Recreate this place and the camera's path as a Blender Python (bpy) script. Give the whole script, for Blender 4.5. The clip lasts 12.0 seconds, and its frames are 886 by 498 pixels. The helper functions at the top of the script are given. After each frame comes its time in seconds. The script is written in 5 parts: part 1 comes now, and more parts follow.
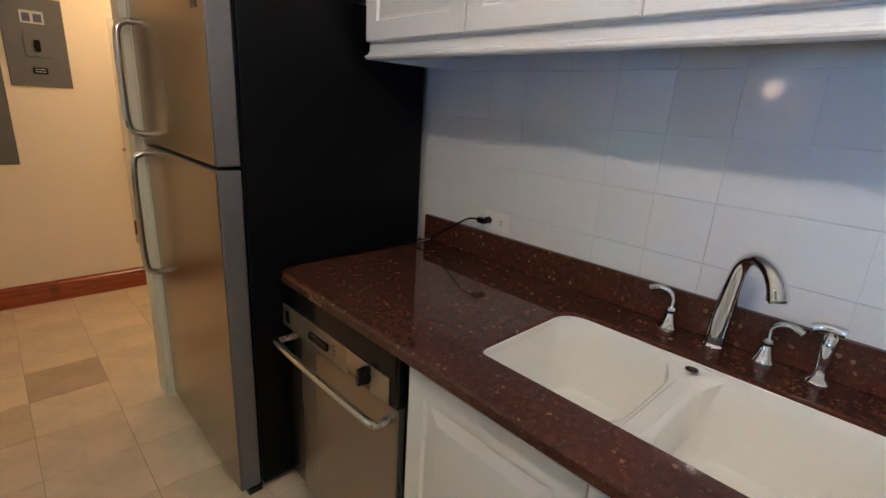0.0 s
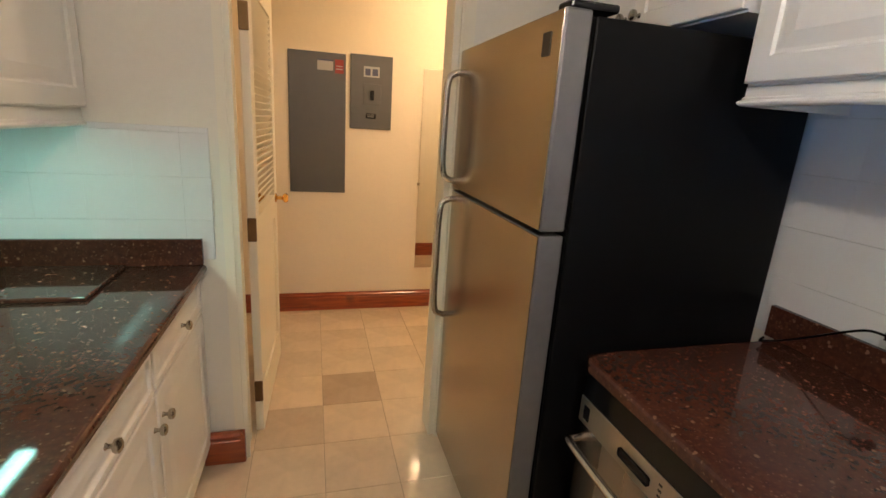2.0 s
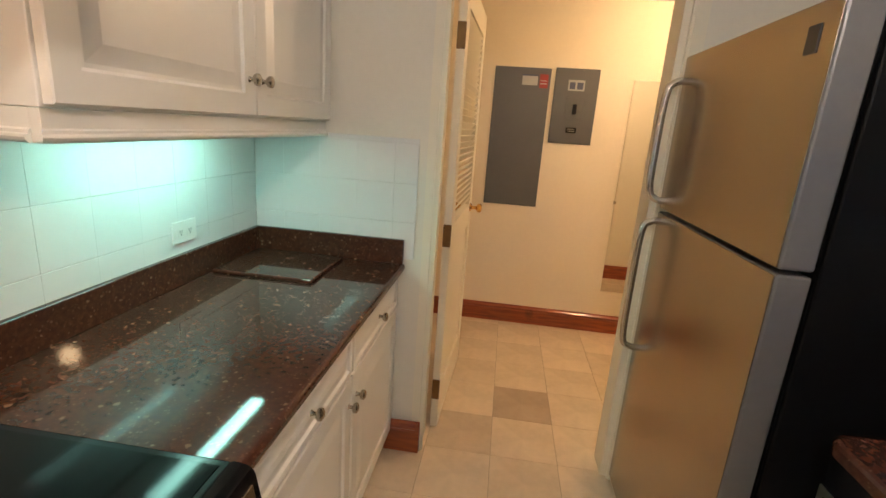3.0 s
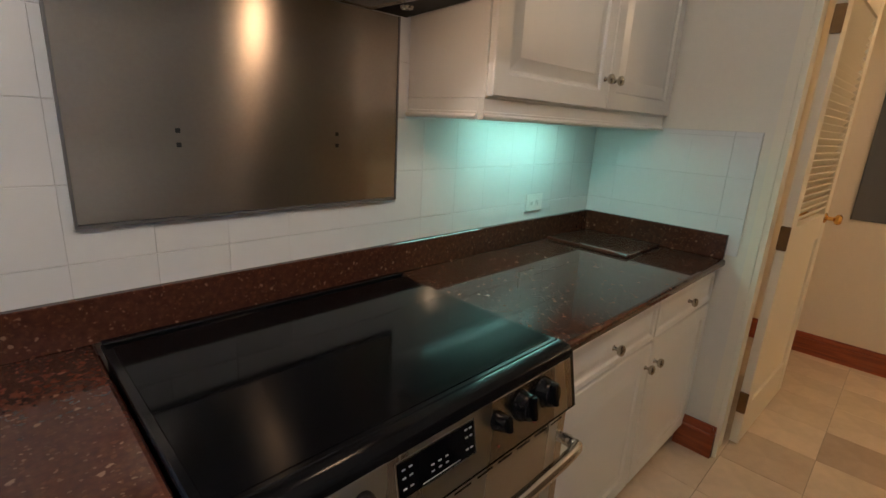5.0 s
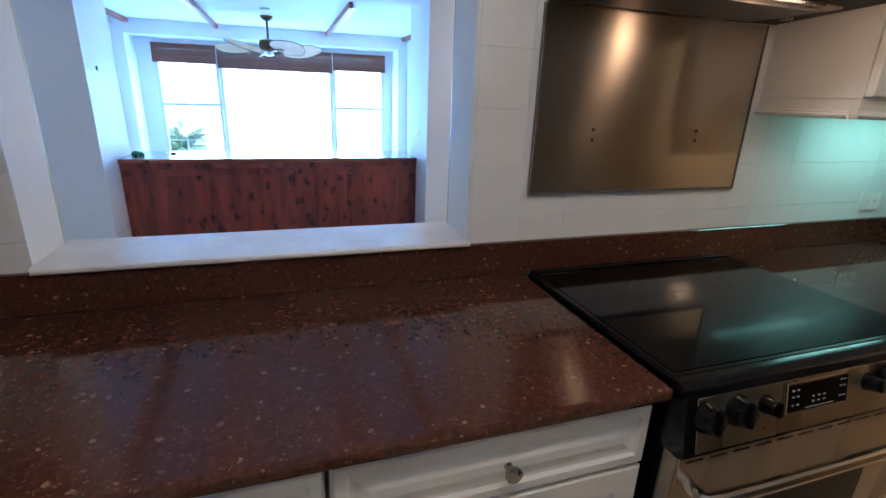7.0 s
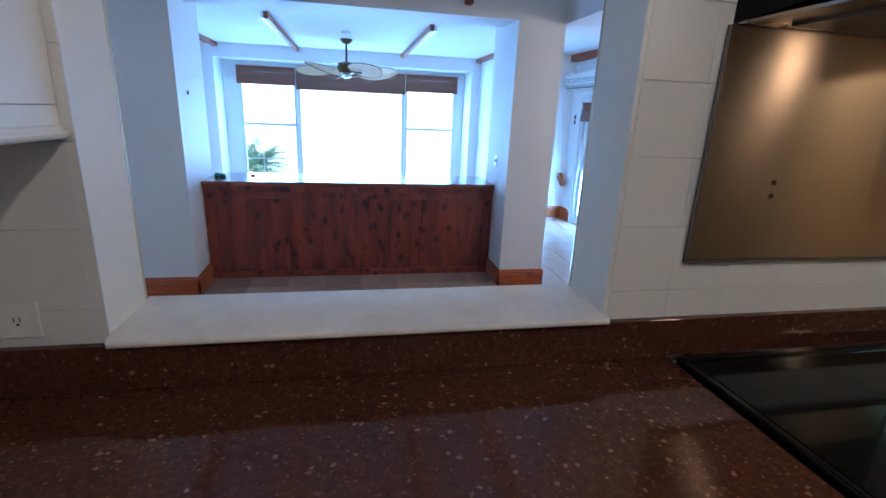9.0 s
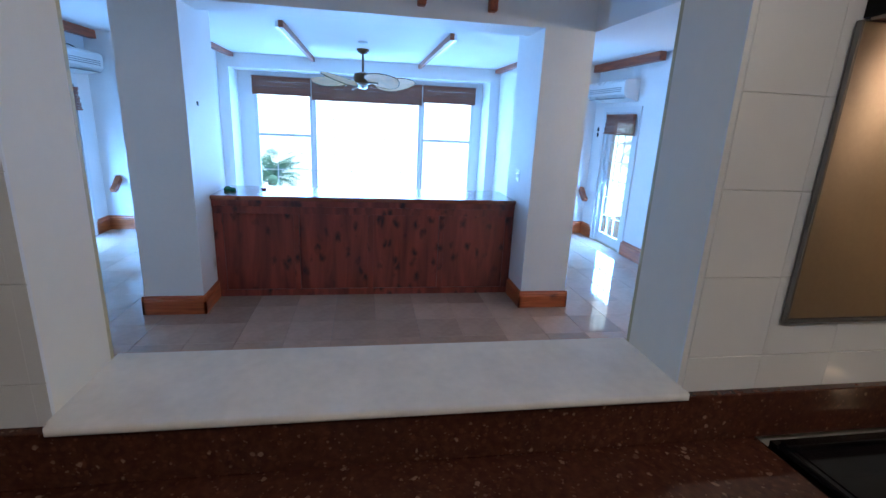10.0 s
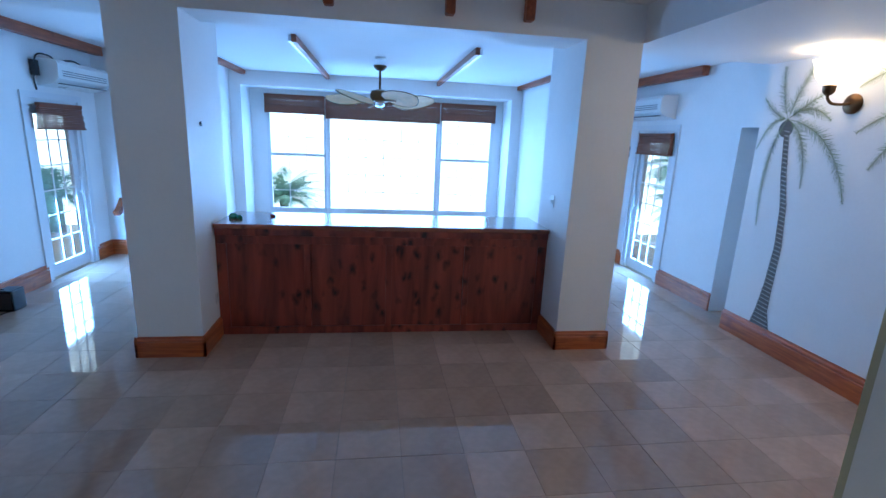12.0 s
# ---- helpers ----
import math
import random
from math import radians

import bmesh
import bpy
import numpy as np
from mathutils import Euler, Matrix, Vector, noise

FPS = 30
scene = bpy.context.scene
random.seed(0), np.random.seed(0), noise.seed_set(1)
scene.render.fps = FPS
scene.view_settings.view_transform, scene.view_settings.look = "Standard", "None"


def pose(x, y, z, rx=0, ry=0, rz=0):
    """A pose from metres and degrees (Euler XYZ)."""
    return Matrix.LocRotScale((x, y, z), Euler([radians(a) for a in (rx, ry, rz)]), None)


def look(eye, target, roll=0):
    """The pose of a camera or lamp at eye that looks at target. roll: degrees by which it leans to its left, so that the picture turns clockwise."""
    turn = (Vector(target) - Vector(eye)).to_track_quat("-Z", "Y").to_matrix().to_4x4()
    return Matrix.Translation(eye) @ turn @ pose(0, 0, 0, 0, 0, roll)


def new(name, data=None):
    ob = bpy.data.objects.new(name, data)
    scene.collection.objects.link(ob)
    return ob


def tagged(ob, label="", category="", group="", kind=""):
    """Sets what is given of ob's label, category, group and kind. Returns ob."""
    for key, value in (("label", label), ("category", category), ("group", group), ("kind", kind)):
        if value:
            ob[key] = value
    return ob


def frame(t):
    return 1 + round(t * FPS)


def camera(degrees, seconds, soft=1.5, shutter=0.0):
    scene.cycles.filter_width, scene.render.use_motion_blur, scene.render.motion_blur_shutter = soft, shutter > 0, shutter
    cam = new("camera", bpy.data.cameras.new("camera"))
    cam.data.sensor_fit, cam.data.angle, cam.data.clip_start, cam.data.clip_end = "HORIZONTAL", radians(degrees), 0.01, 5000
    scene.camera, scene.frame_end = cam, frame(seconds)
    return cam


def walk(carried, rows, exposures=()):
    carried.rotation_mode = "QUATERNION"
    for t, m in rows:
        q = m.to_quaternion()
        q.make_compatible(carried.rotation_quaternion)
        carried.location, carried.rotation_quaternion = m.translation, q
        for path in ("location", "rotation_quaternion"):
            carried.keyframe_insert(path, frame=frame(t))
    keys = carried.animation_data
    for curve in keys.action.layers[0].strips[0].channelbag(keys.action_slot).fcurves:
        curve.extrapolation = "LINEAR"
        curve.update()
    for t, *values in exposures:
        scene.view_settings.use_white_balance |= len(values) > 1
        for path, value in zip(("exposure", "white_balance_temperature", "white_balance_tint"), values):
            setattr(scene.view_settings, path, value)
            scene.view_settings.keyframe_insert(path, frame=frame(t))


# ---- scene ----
cam = camera(86.7, 12.0)
METRES, EYE, TILT, LEAN, TURN = 2.7, 1.5, 0.0, 0.0, -44.9
PATH = [
    (0, (0.4, 0.525, 1.416), (1.743, 1.89, 0.837), 3.6),
    (0.5, (0.39, 0.624, 1.416), (1.63, 2.091, 0.859), 3.8),
    (1, (0.37, 0.734, 1.427), (1.454, 2.325, 0.884), 3.8),
    (1.5, (0.348, 0.836, 1.44), (1.19, 2.572, 0.914), 3.8),
    (2, (0.322, 0.903, 1.46), (0.849, 2.762, 0.944), 3.8),
    (2.5, (0.305, 0.939, 1.46), (0.471, 2.866, 0.952), 3.8),
    (3, (0.299, 0.946, 1.448), (0.067, 2.866, 0.941), 4.1),
    (3.5, (0.341, 0.883, 1.432), (-0.327, 2.702, 0.937), 3.5),
    (3.7, (0.343, 0.87, 1.389), (-0.465, 2.63, 0.892), 4.0),
    (5.3, (0.439, 0.581, 1.368), (-1.015, 1.84, 0.821), 2.9),
    (5.5, (0.455, 0.535, 1.38), (-1.057, 1.714, 0.811), 3.0),
    (6, (0.463, 0.362, 1.395), (-1.149, 1.378, 0.789), 3.4),
    (6.5, (0.506, 0.216, 1.399), (-1.223, 1.01, 0.782), 2.8),
    (7, (0.51, 0.091, 1.401), (-1.291, 0.7, 0.779), 2.1),
    (7.2, (0.517, 0.021, 1.427), (-1.287, 0.611, 0.799), 2.3),
    (9, (0.211, -0.008, 1.449), (-1.669, 0.377, 0.885), 2.5),
    (9.5, (0.089, -0.005, 1.458), (-1.803, 0.35, 0.915), 2.6),
    (10, (-0.023, -0.005, 1.462), (-1.924, 0.324, 0.935), 2.7),
    (10.5, (-0.13, -0.012, 1.46), (-2.04, 0.296, 0.951), 2.7),
    (11, (-0.237, -0.04, 1.473), (-2.153, 0.254, 0.978), 2.7),
    (11.5, (-0.342, -0.054, 1.48), (-2.263, 0.233, 1.002), 2.7),
    (12, (-0.441, -0.052, 1.485), (-2.366, 0.23, 1.022), 2.6),
]
walk(cam, [(t, look(eye, target, roll)) for t, eye, target, roll in PATH], [(0, -0.02, 6200, 10), (1.0, 0.15, 6450, 10), (2.0, 0.40, 6500, 10), (3.0, 0.38, 6550, 10), (3.7, 0.12, 6500, 10), (5.5, -0.38, 6100, 10), (7.2, -0.52, 5800, 10), (9.0, -0.86, 5900, 10), (10.5, -1.05, 5950, 10), (12.0, -1.35, 5900, 10)])

# ---- world and large lights ----
world = bpy.data.worlds.new("world")
scene.world = world
world.use_nodes = True
wn = world.node_tree.nodes
sky = wn.new("ShaderNodeTexSky")
sky.sky_type, sky.sun_disc = "NISHITA", False
sky.sun_elevation, sky.sun_rotation = radians(58), radians(60)
world.node_tree.links.new(sky.outputs[0], wn["Background"].inputs[0])
wn["Background"].inputs[1].default_value = 0.15


def lamp(name, kind, m, energy, color, size=0.1, size_y=None, spot=None):
    data = bpy.data.lights.new(name, kind)
    data.energy, data.color = energy, color
    if kind == "AREA":
        data.size = size
        if size_y:
            data.shape, data.size_y = "RECTANGLE", size_y
    elif kind == "SUN":
        data.angle = radians(0.5)
    else:
        data.shadow_soft_size = size
    if spot:
        data.spot_size, data.spot_blend = radians(spot), 0.5
    ob = new(name, data)
    ob.matrix_world = m
    return ob


SKYBLUE = (0.17, 0.46, 1.0)
lamp("sun", "SUN", look((0, 0, 10), (-4.0, -5.0, 0)), 5.0, (1.0, 0.94, 0.85))
lamp("window_daylight", "AREA", look((-7.962, 0.04, 1.12), (0, 0.04, 1.12)), 390, SKYBLUE, 3.35, 1.6)
lamp("door_daylight_east", "AREA", look((-5.4975, 3.104, 0.43), (-5.4975, 0, 0.43)), 130, SKYBLUE, 0.47, 0.60)
lamp("door_daylight_west", "AREA", look((-5.4975, -3.124, 0.43), (-5.4975, 0, 0.43)), 110, SKYBLUE, 0.47, 0.60)
lamp("kitchen_bulb", "POINT", pose(0.44, 1.06, 2.20), 8.2, (1.0, 0.87, 0.74), 0.035)
lamp("kitchen_bulb_rear", "POINT", pose(0.44, 0.28, 2.20), 26, (1.0, 0.87, 0.74), 0.035)
lamp("hall_bulb", "POINT", pose(1.38, 3.75, 2.18), 20, (1.0, 0.66, 0.36), 0.06)
lamp("sconce_bulb", "POINT", pose(-3.20, 2.76, 2.05), 10, (1.0, 0.80, 0.55), 0.05)
# unseen extra bulb, added to warm the column fronts and dining floor
lamp("added_sconce_bulb", "POINT", pose(-1.625, 2.74, 2.03), 22, (1.0, 0.80, 0.55), 0.05)
lamp("hood_bulb", "POINT", pose(-0.36, 1.30, 1.62), 1.3, (1.0, 0.62, 0.36), 0.03)
lamp("cabinet_tube_light", "AREA", look((-0.555, 2.165, 1.385), (-0.555, 2.165, 0)), 1.7, (0.44, 1.0, 0.88), 0.055, 0.55)


# ---- materials ----
def mat(name, base, rough=0.5, metal=0.0, var=0.06, scale=3.0, bump=0.0, bump_scale=60.0, fine=40.0, stretch=(1, 1, 1), coat=0.0, obvar=0.0, island=False, spec=0.5, rvar=0.08, aniso=0.0):
    m = bpy.data.materials.new(name)
    m.use_nodes = True
    t = m.node_tree
    n, l = t.nodes, t.links
    b = n["Principled BSDF"]
    b.inputs["Roughness"].default_value, b.inputs["Metallic"].default_value = rough, metal
    b.inputs["Coat Weight"].default_value = coat
    b.inputs["Coat Roughness"].default_value = 0.06
    b.inputs["Specular IOR Level"].default_value = spec
    tc = n.new("ShaderNodeTexCoord")
    mp = n.new("ShaderNodeMapping")
    mp.inputs["Scale"].default_value = stretch
    l.new(tc.outputs["Object"], mp.inputs[0])
    big, small = n.new("ShaderNodeTexNoise"), n.new("ShaderNodeTexNoise")
    big.inputs["Scale"].default_value, small.inputs["Scale"].default_value = scale, fine
    big.inputs["Detail"].default_value = 5
    l.new(mp.outputs[0], big.inputs["Vector"])
    l.new(mp.outputs[0], small.inputs["Vector"])
    mix = n.new("ShaderNodeMath")
    mix.operation = "MULTIPLY_ADD"
    mix.inputs[1].default_value = 0.45
    l.new(small.outputs["Fac"], mix.inputs[0])
    l.new(big.outputs["Fac"], mix.inputs[2])
    ramp = n.new("ShaderNodeMapRange")
    ramp.inputs["From Min"].default_value, ramp.inputs["From Max"].default_value = 0.45, 1.0
    ramp.inputs["To Min"].default_value, ramp.inputs["To Max"].default_value = 1 - var, 1 + var
    l.new(mix.outputs[0], ramp.inputs[0])
    last = ramp.outputs[0]
    if obvar or island:
        src = n.new("ShaderNodeNewGeometry").outputs["Random Per Island"] if island else n.new("ShaderNodeObjectInfo").outputs["Random"]
        r2 = n.new("ShaderNodeMapRange")
        r2.inputs["To Min"].default_value, r2.inputs["To Max"].default_value = 1 - obvar, 1 + obvar
        l.new(src, r2.inputs[0])
        mu = n.new("ShaderNodeMath")
        mu.operation = "MULTIPLY"
        l.new(last, mu.inputs[0])
        l.new(r2.outputs[0], mu.inputs[1])
        last = mu.outputs[0]
    vm = n.new("ShaderNodeVectorMath")
    vm.operation = "SCALE"
    vm.inputs[0].default_value = base
    l.new(last, vm.inputs["Scale"])
    l.new(vm.outputs[0], b.inputs["Base Color"])
    rr = n.new("ShaderNodeMapRange")
    rr.inputs["From Min"].default_value, rr.inputs["From Max"].default_value = 0.3, 0.7
    rr.inputs["To Min"].default_value, rr.inputs["To Max"].default_value = max(0.01, rough * (1 - rvar * 2)), min(1, rough * (1 + rvar * 2))
    l.new(big.outputs["Fac"], rr.inputs[0])
    l.new(rr.outputs[0], b.inputs["Roughness"])
    if aniso:
        tg = n.new("ShaderNodeTangent")
        tg.direction_type, tg.axis = "RADIAL", "Z"
        b.inputs["Anisotropic"].default_value = aniso
        b.inputs["Anisotropic Rotation"].default_value = 0.25
        l.new(tg.outputs[0], b.inputs["Tangent"])
    if bump:
        bn, bt = n.new("ShaderNodeBump"), n.new("ShaderNodeTexNoise")
        bt.inputs["Scale"].default_value = bump_scale
        l.new(mp.outputs[0], bt.inputs["Vector"])
        l.new(bt.outputs["Fac"], bn.inputs["Height"])
        bn.inputs["Strength"].default_value, bn.inputs["Distance"].default_value = bump, 0.002
        l.new(bn.outputs[0], b.inputs["Normal"])
    return m


def wood(name, dark, light, knots, stretch, rough=0.35, coat=0.3, knot_scale=5.0, obvar=0.12, grain=9.0, knot_stretch=(1, 1, 1), knot_size=0.2):
    """Wood with grain along the axis that stretch shortens, and dark knots."""
    m = bpy.data.materials.new(name)
    m.use_nodes = True
    n, l = m.node_tree.nodes, m.node_tree.links
    b = n["Principled BSDF"]
    b.inputs["Roughness"].default_value, b.inputs["Coat Weight"].default_value = rough, coat
    b.inputs["Coat Roughness"].default_value = 0.15
    tc, mp = n.new("ShaderNodeTexCoord"), n.new("ShaderNodeMapping")
    mp.inputs["Scale"].default_value = stretch
    l.new(tc.outputs["Object"], mp.inputs[0])
    oi = n.new("ShaderNodeObjectInfo")
    off = n.new("ShaderNodeVectorMath")
    off.operation = "ADD"
    sc = n.new("ShaderNodeMath")
    sc.operation = "MULTIPLY"
    sc.inputs[1].default_value = 7.0
    l.new(oi.outputs["Random"], sc.inputs[0])
    l.new(mp.outputs[0], off.inputs[0])
    l.new(sc.outputs[0], off.inputs[1])
    g = n.new("ShaderNodeTexNoise")
    g.inputs["Scale"].default_value, g.inputs["Detail"].default_value, g.inputs["Distortion"].default_value = grain, 6, 0.6
    l.new(off.outputs[0], g.inputs["Vector"])
    cr = n.new("ShaderNodeValToRGB")
    cr.color_ramp.elements[0].position, cr.color_ramp.elements[1].position = 0.32, 0.68
    cr.color_ramp.elements[0].color, cr.color_ramp.elements[1].color = (*dark, 1), (*light, 1)
    l.new(g.outputs["Fac"], cr.inputs[0])
    mk, ak = n.new("ShaderNodeMapping"), n.new("ShaderNodeVectorMath")
    mk.inputs["Scale"].default_value = knot_stretch
    ak.operation = "ADD"
    l.new(tc.outputs["Object"], mk.inputs[0])
    l.new(mk.outputs[0], ak.inputs[0])
    l.new(sc.outputs[0], ak.inputs[1])
    v = n.new("ShaderNodeTexVoronoi")
    v.inputs["Scale"].default_value = knot_scale
    kn, kw = n.new("ShaderNodeTexNoise"), n.new("ShaderNodeVectorMath")
    kn.inputs["Scale"].default_value = 16
    kw.operation, kw.inputs[1].default_value = "MULTIPLY_ADD", (0.07, 0.07, 0.07)
    l.new(ak.outputs[0], kn.inputs["Vector"])
    l.new(kn.outputs["Color"], kw.inputs[0])
    l.new(ak.outputs[0], kw.inputs[2])
    l.new(kw.outputs[0], v.inputs["Vector"])
    kr = n.new("ShaderNodeValToRGB")
    kr.color_ramp.elements[0].position, kr.color_ramp.elements[1].position = knot_size * 0.2, knot_size
    kr.color_ramp.elements[0].color, kr.color_ramp.elements[1].color = (knots, knots, knots, 1), (0, 0, 0, 1)
    l.new(v.outputs["Distance"], kr.inputs[0])
    mx = n.new("ShaderNodeMix")
    mx.data_type = "RGBA"
    l.new(kr.outputs[0], mx.inputs[0])
    l.new(cr.outputs[0], mx.inputs[6])
    mx.inputs[7].default_value = (dark[0] * 0.18, dark[1] * 0.15, dark[2] * 0.15, 1)
    l.new(mx.outputs[2], b.inputs["Base Color"])
    bn = n.new("ShaderNodeBump")
    bn.inputs["Strength"].default_value, bn.inputs["Distance"].default_value = 0.15, 0.002
    l.new(g.outputs["Fac"], bn.inputs["Height"])
    l.new(bn.outputs[0], b.inputs["Normal"])
    return m


def granite():
    """Polished brown granite: fine dark mottling, rusty grains, sparse pale chips."""
    m = bpy.data.materials.new("brown_granite")
    m.use_nodes = True
    n, l = m.node_tree.nodes, m.node_tree.links
    b = n["Principled BSDF"]
    b.inputs["Roughness"].default_value = 0.055
    b.inputs["Specular IOR Level"].default_value = 0.34
    tc, warp = n.new("ShaderNodeTexCoord"), n.new("ShaderNodeTexNoise")
    warp.inputs["Scale"].default_value = 70
    l.new(tc.outputs["Object"], warp.inputs["Vector"])
    wob = n.new("ShaderNodeVectorMath")
    wob.operation = "MULTIPLY_ADD"
    wob.inputs[1].default_value = (0.012, 0.012, 0.012)
    l.new(warp.outputs["Color"], wob.inputs[0])
    l.new(tc.outputs["Object"], wob.inputs[2])
    fine = n.new("ShaderNodeTexNoise")
    fine.inputs["Scale"].default_value, fine.inputs["Detail"].default_value, fine.inputs["Roughness"].default_value = 62, 3, 0.55
    l.new(tc.outputs["Object"], fine.inputs["Vector"])
    cr = n.new("ShaderNodeValToRGB")
    e = cr.color_ramp.elements
    e[0].position, e[0].color = 0.30, (0.046, 0.0170, 0.0120, 1)
    e[1].position, e[1].color = 0.74, (0.088, 0.031, 0.0185, 1)
    mid = e.new(0.50)
    mid.color = (0.063, 0.0220, 0.0140, 1)
    l.new(fine.outputs["Fac"], cr.inputs[0])
    last = cr.outputs[0]
    grains = ((115, 0.74, 1.0, 0.42, (0.15, 0.056, 0.030, 1)), (170, 0.88, 0.98, 0.55, (0.22, 0.12, 0.080, 1)), (88, 0.955, 0.97, 0.6, (0.31, 0.185, 0.12, 1)))
    for k, (scale, lo, hi, amount, color) in enumerate(grains):
        shift = n.new("ShaderNodeVectorMath")
        shift.operation = "ADD"
        shift.inputs[1].default_value = (3.1 * k, 1.7 * k, 0.9 * k)
        l.new(wob.outputs[0], shift.inputs[0])
        v = n.new("ShaderNodeTexVoronoi")
        v.inputs["Scale"].default_value = scale
        l.new(shift.outputs[0], v.inputs["Vector"])
        pick = n.new("ShaderNodeSeparateColor")
        l.new(v.outputs["Color"], pick.inputs[0])
        mr = n.new("ShaderNodeMapRange")
        mr.inputs["From Min"].default_value, mr.inputs["From Max"].default_value = lo, hi
        mr.inputs["To Max"].default_value = amount
        l.new(pick.outputs[0], mr.inputs[0])
        core = n.new("ShaderNodeMapRange")
        core.inputs["From Min"].default_value, core.inputs["From Max"].default_value = 0.52, 0.36
        l.new(v.outputs["Distance"], core.inputs[0])
        both = n.new("ShaderNodeMath")
        both.operation = "MULTIPLY"
        l.new(mr.outputs[0], both.inputs[0])
        l.new(core.outputs[0], both.inputs[1])
        mx = n.new("ShaderNodeMix")
        mx.data_type = "RGBA"
        l.new(both.outputs[0], mx.inputs[0])
        l.new(last, mx.inputs[6])
        mx.inputs[7].default_value = color
        last = mx.outputs[2]
    l.new(last, b.inputs["Base Color"])
    return m


def glow(name, color, strength):
    m = bpy.data.materials.new(name)
    m.use_nodes = True
    b = m.node_tree.nodes["Principled BSDF"]
    b.inputs["Base Color"].default_value = (*color, 1)
    b.inputs["Emission Color"].default_value = (*color, 1)
    b.inputs["Emission Strength"].default_value = strength
    return m


def glass(name, rough=0.0):
    m = bpy.data.materials.new(name)
    m.use_nodes = True
    b = m.node_tree.nodes["Principled BSDF"]
    b.inputs["Transmission Weight"].default_value, b.inputs["Roughness"].default_value, b.inputs["IOR"].default_value = 1.0, rough, 1.45
    return m


WALL = mat("warm_white_wall_paint", (0.76, 0.72, 0.63), 0.6, var=0.03, bump=0.12, bump_scale=180)
LIVWALL = mat("white_living_wall_paint", (0.87, 0.85, 0.83), 0.55, var=0.03, bump=0.12, bump_scale=180)
HALLWALL = mat("cream_hall_wall_paint", (0.82, 0.73, 0.58), 0.6, var=0.03, bump=0.12, bump_scale=160)
CEIL = mat("white_ceiling_paint", (0.86, 0.85, 0.84), 0.7, var=0.02, bump=0.1, bump_scale=150)
CAB = mat("white_cabinet_lacquer", (0.80, 0.775, 0.72), 0.30, var=0.012, scale=3, rvar=0.02)
TRIM = mat("cream_trim_gloss_paint", (0.80, 0.75, 0.62), 0.42, var=0.012, scale=3, rvar=0.02)
TILE = mat("glazed_white_wall_tile", (0.76, 0.76, 0.75), 0.10, var=0.015, scale=4, bump=0.05, bump_scale=9, obvar=0.012, rvar=0.02)
GROUT = mat("pale_tile_grout", (0.74, 0.73, 0.71), 0.8, var=0.08, scale=9)
GRANITE = granite()
STEEL = mat("brushed_stainless_steel", (0.50, 0.46, 0.41), 0.30, 1.0, var=0.08, scale=2, fine=90, stretch=(1, 1, 0.04), rvar=0.12)
BARSTEEL = mat("polished_steel_bar", (0.60, 0.57, 0.52), 0.20, 1.0, var=0.04, rvar=0.05)
STEELV = mat("brushed_steel_sheet", (0.40, 0.355, 0.305), 0.27, 1.0, var=0.04, scale=5, fine=120, stretch=(1, 1, 0.03), rvar=0.06, aniso=0.9)
SHEETSTEEL = mat("scuffed_steel_sheet", (0.40, 0.355, 0.305), 0.30, 1.0, var=0.07, scale=2.5, fine=120, rvar=0.04, aniso=0.86)
FRIDGESTEEL = mat("fridge_steel", (0.38, 0.33, 0.27), 0.25, 1.0, var=0.03, scale=2.2, fine=60, rvar=0.03)
GREYEDGE = mat("grey_painted_door_edge", (0.17, 0.165, 0.165), 0.38, 0.5, var=0.06, scale=30)
SATIN = mat("satin_nickel", (0.46, 0.43, 0.38), 0.22, 1.0, var=0.04)
CHROME = mat("polished_chrome", (0.78, 0.80, 0.82), 0.06, 1.0, var=0.02)
BLACK = mat("black_enamel", (0.003, 0.003, 0.0035), 0.42, var=0.1, bump=0.1, bump_scale=350, spec=0.12)
BLACKPL = mat("black_plastic", (0.005, 0.005, 0.006), 0.16, var=0.1, spec=0.2)
BLACKGLASS = mat("black_ceramic_glass", (0.004, 0.004, 0.005), 0.08, var=0.1, spec=0.12)
PORCELAIN = mat("white_enamel_sink", (0.90, 0.88, 0.81), 0.12, var=0.02)
BASEWOOD = wood("red_brown_baseboard_wood", (0.19, 0.030, 0.009), (0.36, 0.080, 0.019), 0.7, (0.5, 0.5, 6), 0.3, 0.5, 4.0)
LIVBASE = wood("orange_brown_baseboard_wood", (0.32, 0.055, 0.010), (0.54, 0.125, 0.028), 0.7, (0.5, 0.5, 6), 0.3, 0.5, 4.0)
CEDAR = wood("knotty_red_cedar", (0.125, 0.018, 0.011), (0.34, 0.060, 0.032), 1.0, (2.2, 2.2, 0.30), 0.3, 0.35, 11.0, grain=5, knot_stretch=(0.3, 1.0, 0.62), knot_size=0.36)
CEDARTOP = wood("varnished_cedar_top", (0.20, 0.05, 0.028), (0.36, 0.11, 0.055), 0.8, (3.5, 0.45, 3.5), 0.16, 0.8, 6.0, grain=5)
BEAMWOOD = wood("dark_red_beam_wood", (0.22, 0.048, 0.018), (0.42, 0.105, 0.036), 0.5, (0.4, 4, 4), 0.45, 0.1)
FLOORT = mat("beige_marble_floor_tile", (0.68, 0.55, 0.40), 0.07, var=0.13, scale=4, fine=22, obvar=0.07, rvar=0.12)
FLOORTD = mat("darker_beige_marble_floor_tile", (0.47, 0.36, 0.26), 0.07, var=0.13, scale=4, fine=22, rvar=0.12)
